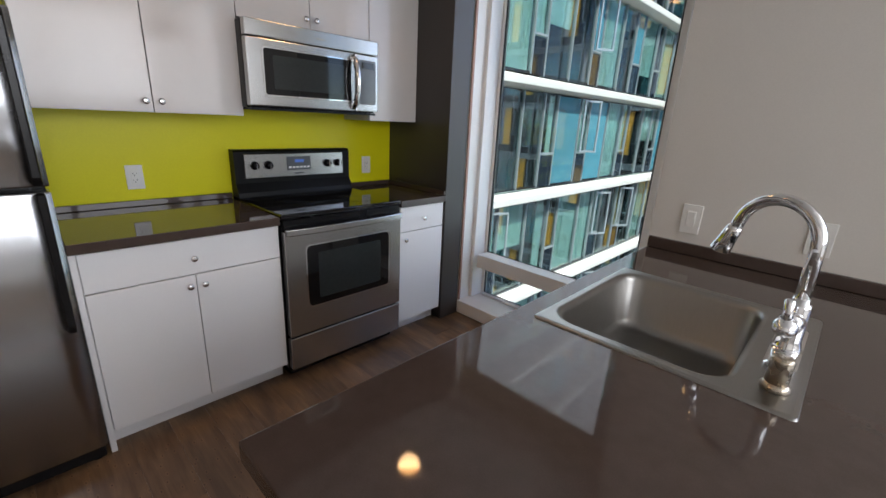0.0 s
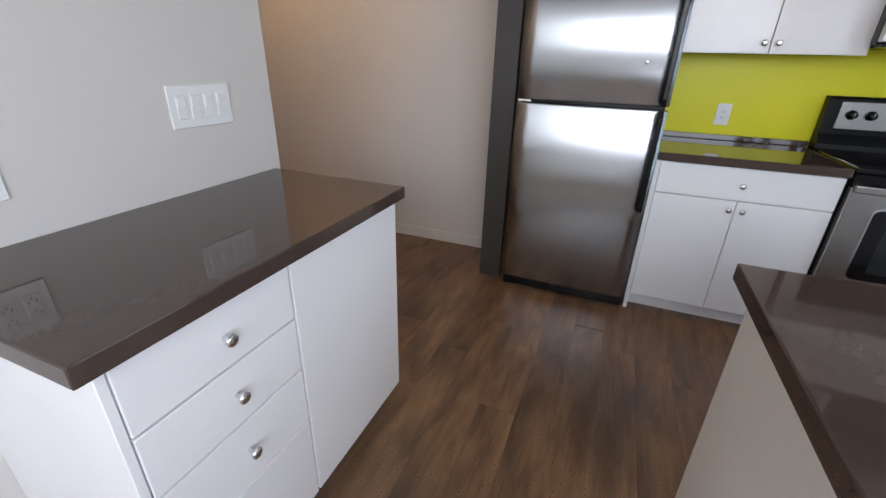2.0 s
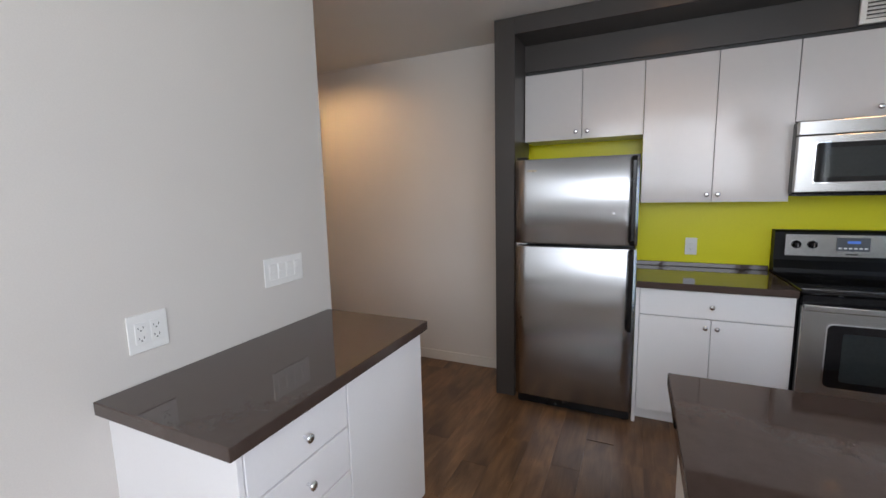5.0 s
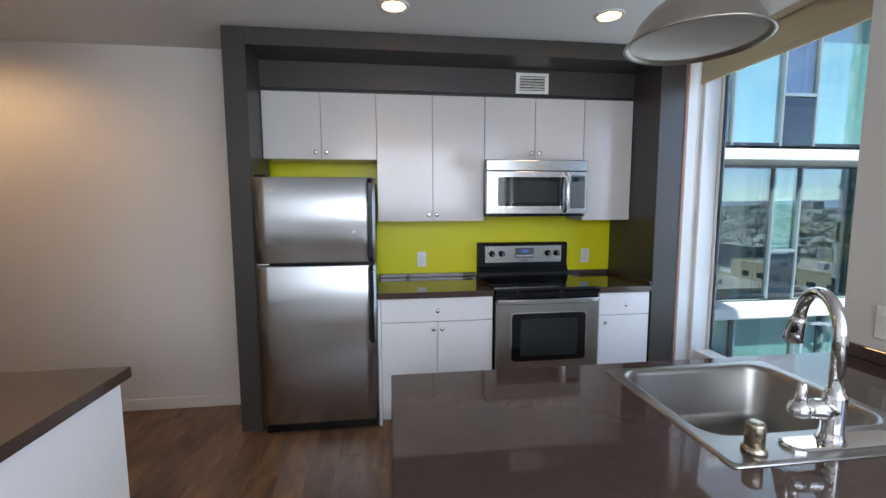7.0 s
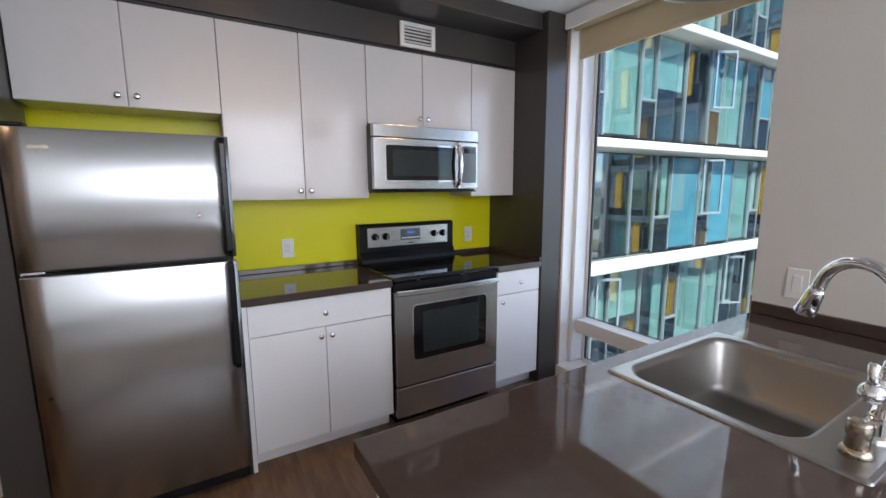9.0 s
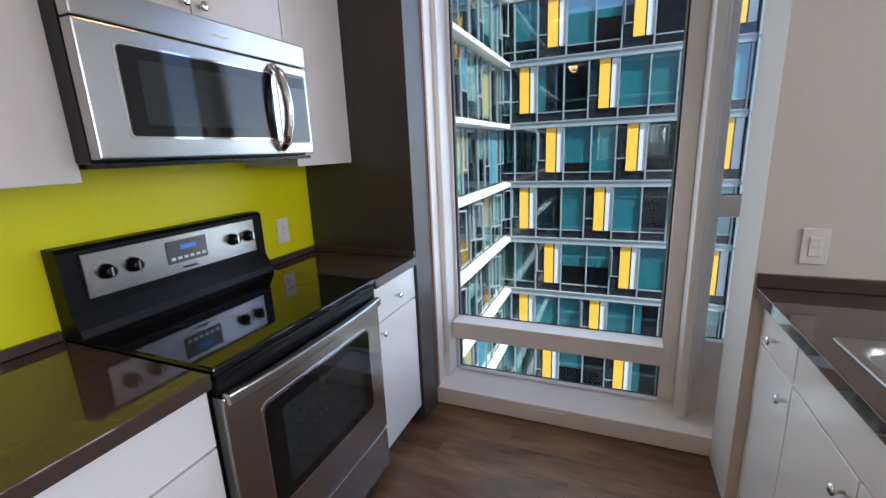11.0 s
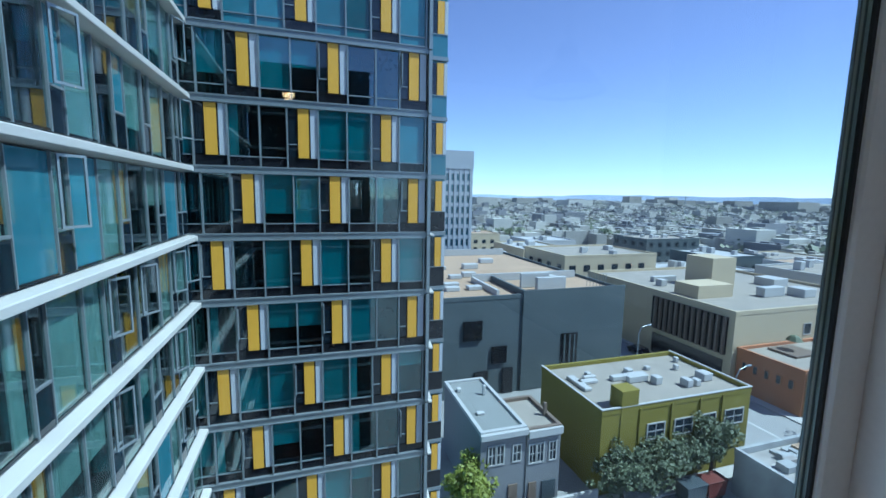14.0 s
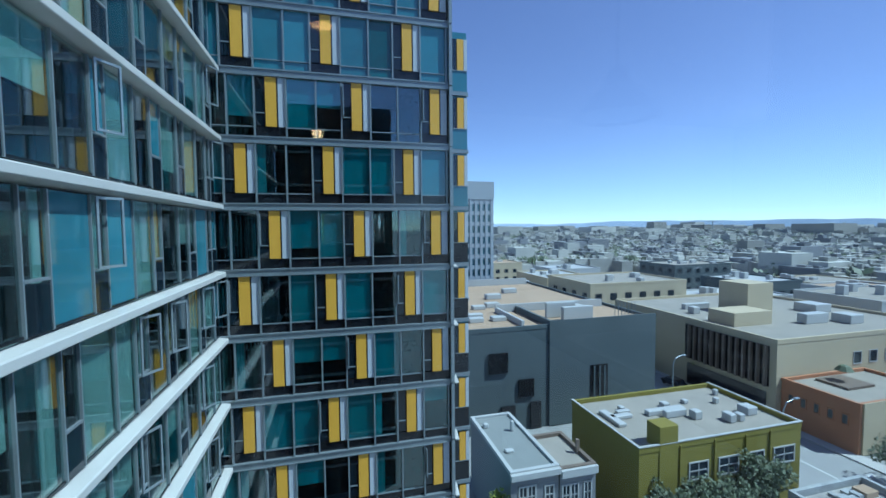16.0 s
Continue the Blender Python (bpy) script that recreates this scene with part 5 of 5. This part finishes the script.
gf = block("low_shed", 37.5, 46.3, 21.6, 29.4, -21.4, GRAF, RUST, "low painted block shed with a rusty cluttered roof", "shed", 0.7)
part("annex", boxes((36.6, 39.6, 20.5, 24.5, GZ, -22.4)), GRAF, gf)
part("annex_roof", boxes((36.4, 39.8, 20.3, 24.7, -22.4, -22.25)), RUST, gf)
for i in range(16):
    x, y = 38.2 + rnd.random() * 7.2, 22.3 + rnd.random() * 6.4
    part("roof_junk", boxes((x, x + 0.3 + rnd.random() * 1.2, y, y + 0.3 + rnd.random() * 0.9, -21.3, -21.1 + rnd.random() * 0.35)), rnd.choice((RUST, TRIM, ROOFT, GRAF)), gf)

dumps = []
for x, m, lab in ((31.6, BLUEP, "dark grey metal rubbish skip"), (34.1, REDP, "dull red metal rubbish skip")):
    t = thing("rubbish_skip", (x + 1, 30, GZ), lab, "skip")
    bm = bmesh.new()
    prism(bm, [(x, GZ + 0.35), (x + 2.0, GZ + 0.35), (x + 2.2, GZ + 1.7), (x - 0.2, GZ + 1.7)], "y", 28.9, 30.3)
    part("bin", bm, m, t)
    part("lid", boxes((x - 0.25, x + 2.25, 28.85, 30.35, GZ + 1.71, GZ + 1.8), bevel=0.03), m, t)
    for wx in (x + 0.3, x + 1.6):
        part("wheel", lathe(bmesh.new(), [(0.02, 28.95), (0.17, 28.95), (0.17, 29.05), (0.02, 29.05)], wx, GZ + 0.19, 12, "y"), BLACKP, t)

structure("yard_wall", boxes((14.2, 14.5, 22, 32.2, GZ, GZ + 1.6), (14.5, 24, 32.0, 32.25, GZ, GZ + 1.1), bevel=0.02), PAVE, "low pale concrete yard wall", "wall")


def car(x, y, turn, paint, label):
    c = thing("car", (0, 0, 0), label, "car")
    bm = bmesh.new()
    prism(bm, [(-2.2, 0.35), (2.2, 0.35), (2.25, 0.75), (1.5, 0.92), (0.9, 1.40), (-1.1, 1.42), (-1.75, 0.98), (-2.25, 0.88)], "y", -0.86, 0.86)
    bmesh.ops.bevel(bm, geom=list(bm.edges), offset=0.09, segments=2, affect="EDGES", profile=0.5)
    body = part("body", bm, paint, c, smooth=False)
    part("side_windows", boxes((-1.3, 0.95, -0.875, -0.84, 0.98, 1.30), (-1.3, 0.95, 0.84, 0.875, 0.98, 1.30), bevel=0.01), HWIN, body)
    bm = bmesh.new()
    prism(bm, [(0.93, 1.36), (1.46, 0.96), (1.50, 0.98), (0.97, 1.39)], "y", -0.7, 0.7)
    part("windscreen", bm, HWIN, body)
    for wx in (-1.4, 1.4):
        for wy in (-0.9, 0.72):
            w = part("wheel", lathe(bmesh.new(), [(0.12, wy), (0.33, wy), (0.33, wy + 0.18), (0.12, wy + 0.18)], wx, 0.34, 16, "y"), BLACKP, c)
    c.location = (0, 0, 0)
    c.matrix_basis = pose(x, y, GZ + 0.035, 0, 0, turn)
    return c


car(22.6, 27.5, 88, CARM, "dark parked hatchback in the yard")
car(55.8, 70.0, 90, CARW, "white car parked along the street")
car(56.0, 62.0, 90, CARM, "dark car parked along the street")
car(48.4, 88.0, 90, CARW, "white car driving up the street")


def tree(x, y, height, spread, leaf, label, seed, clumps=70):
    """A tapered trunk with limbs and a crown of many small uneven leaf cards."""
    r = random.Random(seed)
    t = thing("tree", (x, y, GZ), label, "tree", "street trees")
    bm = bmesh.new()
    top = Vector((x + r.uniform(-.3, .3), y + r.uniform(-.3, .3), GZ + height * 0.62))
    tube(bm, [(x, y, GZ), (x + 0.05, y, GZ + height * 0.25), tuple(top)], [0.24, 0.18, 0.09], 8)
    tips = []
    for i in range(9):
        a = i * 2.4 + r.random()
        base = Vector((x, y, GZ)).lerp(top, 0.45 + 0.06 * i)
        tip = Vector((x + math.cos(a) * spread * r.uniform(.45, .8), y + math.sin(a) * spread * r.uniform(.45, .8), GZ + height * r.uniform(0.55, 0.88)))
        mid = base.lerp(tip, 0.5) + Vector((0, 0, -0.2))
        tube(bm, [tuple(base), tuple(mid), tuple(tip)], [0.08, 0.06, 0.025], 6)
        tips.append(tip)
    part("trunk", bm, BARK, t)
    verts, faces = [], []
    for c in range(clumps):
        tip = r.choice(tips) + Vector((r.gauss(0, spread * .22), r.gauss(0, spread * .22), r.gauss(0.3, height * .085)))
        rad = r.uniform(0.35, 0.75)
        for k in range(46):
            d = Vector((r.gauss(0, 1), r.gauss(0, 1), r.gauss(0, 0.8))).normalized() * rad * r.uniform(0.6, 1.05)
            p = tip + d
            u = Vector((r.gauss(0, 1), r.gauss(0, 1), r.gauss(0, 1))).normalized()
            w = u.orthogonal().normalized()
            s = r.uniform(0.10, 0.22)
            n = len(verts)
            verts += [tuple(p - u * s), tuple(p + w * s * 0.55), tuple(p + u * s), tuple(p - w * s * 0.55)]
            faces.append((n, n + 1, n + 2, n + 3))
    me = bpy.data.meshes.new("crown")
    me.from_pydata(verts, [], faces)
    me.materials.append(leaf)
    hang(new("crown", me), t)
    return t


tree(25.6, 30.8, 4.3, 2.8, LEAF, "dense dull green street tree by the pavement", 1, 120)
tree(29.6, 31.0, 4.4, 2.7, LEAF, "dense dull green street tree by the green building", 2, 110)
tree(37.0, 31.3, 6.2, 2.1, LEAF, "slender green street tree at the corner", 3, 80)
tree(33.4, 31.4, 4.6, 1.9, LEAF, "dull green street tree beside a taller one", 8, 60)
tree(11.1, 33.0, 5.0, 1.8, LEAFY, "yellow green tree beside the grey house", 4, 90)
tree(61.0, 58.5, 4.2, 2.6, LEAFY, "yellow green street tree in front of the beige building", 5, 60)
tree(57.0, 30.8, 4.8, 3.0, LEAF, "dark green tree beyond the shed", 6, 80)
tree(54.4, 23.6, 7.0, 3.2, LEAF, "dark green tree by the street", 7, 80)

# street lamps
for x, y in ((46.2, 52), (45.6, 36), (45.6, 74)):
    t = thing("street_lamp", (x, y, GZ), "tall grey street lamp with a curved arm", "street lamp", "street lamps")
    part("pole", tube(bmesh.new(), [(x, y, GZ), (x, y, GZ + 7.5), (x + 0.4, y, GZ + 8.3), (x + 1.6, y, GZ + 8.6)], [0.11, 0.08, 0.06, 0.05], 8), ALU, t)
    part("lamp_head", boxes((x + 1.5, x + 2.2, y - 0.15, y + 0.15, GZ + 8.5, GZ + 8.68), bevel=0.05), ALU, t)

# pale office tower behind the glass tower
ot = thing("office_tower", (36, 112, GZ), "pale grid-fronted office tower far behind", "tower")
part("core", boxes((27, 39.7, 110.2, 126, GZ, 14.2)), BLDG_L, ot, "blue grey glazing")
for i in range(9):
    part("pier", boxes((26.9 + i * 1.5, 27.6 + i * 1.5, 109.8, 110.3, GZ, 14.3)), TOWERM, ot)
for i in range(13):
    part("floor_band", boxes((26.9, 39.8, 109.9, 110.25, GZ + i * 3.05, GZ + 1.1 + i * 3.05)), TOWERM, ot)
part("top", boxes((26.8, 39.9, 109.7, 126.2, 9.8, 14.8)), TOWERM, ot)
part("side", boxes((39.7, 39.9, 110.3, 126, GZ, 14.2)), TOWERM, ot)

ot.location.x += 1.1
ot.scale.z = 0.97

# grey apartment house beyond the street, three storeys of dark window bands
ap = block("apartment_house", 72.5, 92, 20.0, 33.2, -15.6, TRIM, ROOFG, "pale grey apartment house with dark window bands", "house", parapet=0.5)
part("roof_house", boxes((76, 86, 24, 31, -15.5, -12.9), bevel=0.05), TRIM, ap)
for zz in (-18.6, -21.4, -24.2):
    for i in range(4):
        part("window", boxes((72.42, 72.6, 20.8 + i * 3.1, 23.2 + i * 3.1, zz, zz + 1.5)), HWIN, ap)
    for i in range(5):
        part("window", boxes((73.6 + i * 3.7, 76.2 + i * 3.7, 33.1, 33.28, zz, zz + 1.5)), HWIN, ap)
# carport and pale awning tent beside the orange building
cport = thing("carport", (68, 34.5, GZ), "low grey carport roof on thin posts", "carport")
part("roof", boxes((63.5, 73.0, 32.2, 36.2, GZ + 2.5, GZ + 2.7), bevel=0.03), RUST, cport)
for x, y in ((63.8, 32.5), (72.6, 32.5), (63.8, 35.9), (72.6, 35.9)):
    part("post", tube(bmesh.new(), [(x, y, GZ), (x, y, GZ + 2.5)], 0.06, 6), ALU, cport)
# mid-distance blocks
mid = ((62, 92, 96, 118, 12, BEIGE), (48, 60, 108, 130, 9, TRIM), (66, 84, 126, 150, 10, BEIGE), (90, 120, 88, 104, 8, TRIM), (100, 124, 58, 74, 12, TRIM), (40, 56, 134, 160, 8, ROOFT),
       (104, 122, 30, 46, 11, BEIGE), (128, 150, 70, 92, 10, TRIM), (126, 146, 104, 124, 9, CONC), (112, 132, 8, 24, 10, BEIGE), (88, 110, 160, 180, 9, TRIM), (130, 158, 140, 160, 11, CONC),
       (140, 165, 30, 52, 10, TRIM), (150, 176, 94, 120, 8, BEIGE), (44, 60, 172, 196, 8, TRIM), (70, 90, 196, 215, 9, BEIGE))
for x0, x1, y0, y1, h, m in mid:
    b = block("low_building", x0, x1, y0, y1, GZ + h, m, rnd.choice((ROOFG, ROOFT, TRIM)), "low flat-roofed city building in the middle distance", parapet=0.5)
    for i in range(int((x1 - x0) / 4.5)):
        for k in range(int(h / 3.6)):
            part("window", boxes((x0 + 1.4 + i * 4.5, x0 + 3.4 + i * 4.5, y0 - 0.06, y0 + 0.1, GZ + 1.3 + k * 3.5, GZ + 3.0 + k * 3.5)), HWIN, b)
    for i in range(int((y1 - y0) / 5)):
        for k in range(int(h / 3.6)):
            part("window", boxes((x0 - 0.06, x0 + 0.1, y0 + 1.6 + i * 5, y0 + 3.6 + i * 5, GZ + 1.3 + k * 3.5, GZ + 3.0 + k * 3.5)), HWIN, b)
    roof_kit(b, [(rnd.uniform(x0 + 2, x1 - 5), rnd.uniform(y0 + 2, y1 - 4), rnd.uniform(1, 3), rnd.uniform(1, 2.5), rnd.uniform(0.7, 2)) for _ in range(5)], GZ + h)

# the near city stands a little closer than first laid out: draw it in round the window
draw_in = Matrix.Translation((-1.35, 2.0, 0)) @ Matrix.Diagonal((0.93, 0.93, 1, 1)) @ Matrix.Translation((1.35, -2.0, 0))
for ob in [o for o in bpy.data.objects if o not in built_before and o.parent is None and o is not ot and not o.name.startswith("ground")]:
    ob.matrix_basis = draw_in @ ob.matrix_basis


def scatter(name, count, near, far, seed, material, label, low, high, small, large):
    """Many far boxes of a low city in one mesh, over a fan of directions."""
    r = random.Random(seed)
    verts, faces = [], []
    for _ in range(count):
        d = near + (far - near) * r.random() ** 1.25
        a = radians(r.uniform(4, 82))
        x, y = math.sin(a) * d, math.cos(a) * d
        if d < 240 and (x < 180 and y < 200):
            continue
        k = 1 + d / 1500
        w, l, h = r.uniform(small, large) * k, r.uniform(small, large) * k, r.uniform(low, high) * (1 if r.random() < 0.96 else 1.7)
        n = len(verts)
        verts += [(x + i * w, y + j * l, GZ + q * h) for q in (-0.02, 1) for j in (0, 1) for i in (0, 1)]
        faces += [tuple(n + i for i in f) for f in ((4, 5, 7, 6), (0, 1, 5, 4), (2, 6, 7, 3), (0, 4, 6, 2), (1, 3, 7, 5))]
        for _ in range(2):
            n = len(verts)
            px, py, s, q = x + r.uniform(0.1, 0.7) * w, y + r.uniform(0.1, 0.7) * l, r.uniform(1, 3.5) * k, r.uniform(0.6, 2.2)
            verts += [(px + i * s, py + j * s, GZ + h + e * q) for e in (0, 1) for j in (0, 1) for i in (0, 1)]
            faces += [tuple(n + i for i in f) for f in ((4, 5, 7, 6), (0, 1, 5, 4), (2, 6, 7, 3), (0, 4, 6, 2), (1, 3, 7, 5))]
    me = bpy.data.meshes.new(name)
    me.from_pydata(verts, [], faces)
    me.materials.append(material)
    return tagged(new(name, me), label, "city", kind="stuff")


scatter("far_city", 17000, 165, 3300, 11, FARB, "low pale city buildings spreading to the horizon", 4, 9, 5, 13)
scatter("far_dark_city", 3600, 190, 3300, 14, DARKB, "low dark-roofed city buildings among the pale ones", 4, 10, 5, 15)
scatter("far_blocks", 70, 900, 3200, 12, FARB, "taller hazy blocks near the horizon", 14, 27, 18, 45)


def far_trees():
    r = random.Random(9)
    verts, faces = [], []
    for _ in range(3200):
        d = 150 + 2200 * r.random() ** 1.4
        a = radians(r.uniform(4, 82))
        cx, cy = math.sin(a) * d, math.cos(a) * d
        if cx < 180 and cy < 200:
            continue
        for _ in range(20):
            s = r.uniform(0.7, 1.6) * (1 + d / 1500)
            p = Vector((cx + r.gauss(0, 2.4), cy + r.gauss(0, 2.4), GZ + r.uniform(2, 9)))
            u = Vector((r.gauss(0, 1), r.gauss(0, 1), r.gauss(0, 1))).normalized()
            w = u.orthogonal()
            n = len(verts)
            verts += [tuple(p - u * s), tuple(p + w * s), tuple(p + u * s), tuple(p - w * s)]
            faces.append((n, n + 1, n + 2, n + 3))
    me = bpy.data.meshes.new("far_trees")
    me.from_pydata(verts, [], faces)
    me.materials.append(LEAF)
    tagged(new("far_trees", me), "scattered dark green trees among far houses", "trees", kind="stuff")


far_trees()

# a tower crane above the far roofs
crane = thing("tower_crane", (1080, 1000, GZ), "thin grey tower crane far away over the roofs", "crane")
part("mast", boxes((1079, 1081, 999, 1001, GZ, 13)), ALU, crane)
part("jib", boxes((1058, 1096, 999.3, 1000.7, 10.2, 11.4)), ALU, crane)
part("cab", boxes((1078.4, 1081.6, 998.4, 1001.6, 8, 10.1)), ALU, crane)

# hills along the horizon, the haze put into their blue colour
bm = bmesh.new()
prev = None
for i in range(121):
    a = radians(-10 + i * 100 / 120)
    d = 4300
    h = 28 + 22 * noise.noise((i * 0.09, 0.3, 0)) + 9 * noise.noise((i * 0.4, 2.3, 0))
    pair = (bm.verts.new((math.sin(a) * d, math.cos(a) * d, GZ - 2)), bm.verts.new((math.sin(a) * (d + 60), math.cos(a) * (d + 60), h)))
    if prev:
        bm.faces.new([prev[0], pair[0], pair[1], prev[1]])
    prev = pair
structure("backdrop", bm, HILL, "far hills along the horizon with haze painted in as blue", "hills")

# ---- floor planks ----
PLANKS = {}
prnd = random.Random(21)


def plank_mesh(length, width):
    k = (round(length, 2), round(width, 3))
    if k not in PLANKS:
        PLANKS[k] = mesh_of("plank", boxes((0, k[0] - 0.0006, 0, k[1] - 0.0006, -0.0028, 0), bevel=0.0003), WOOD)
    return PLANKS[k]


PW, PL = 0.152, 1.22
rest = bmesh.new()
row = 0
y = -4.45
while y < 2.0:
    w = min(PW, 2.0 - y)
    start = -2.352 - prnd.randrange(0, 8) * PL / 8
    x = start
    while x < 3.2:
        a, b = max(x, -2.352), min(x + PL, 3.2 if y > -1.67 else -0.46)
        x += PL
        if b - a < 0.03:
            continue
        if -1.66 < y < 2.0 and a < 1.6:
            o = hang(new("plank", plank_mesh(b - a, w)), floor)
            o.location = (a, y, 0)
        elif a < 1.6:
            o = hang(new("plank", plank_mesh(b - a, w)), floor)
            o.location = (a, y, 0)
        else:
            box(rest, a, b - 0.0012, y, y + w - 0.0012, -0.0028, 0)
    y += PW
tagged(part("plank_field", rest, WOOD, floor), kind="stuff")
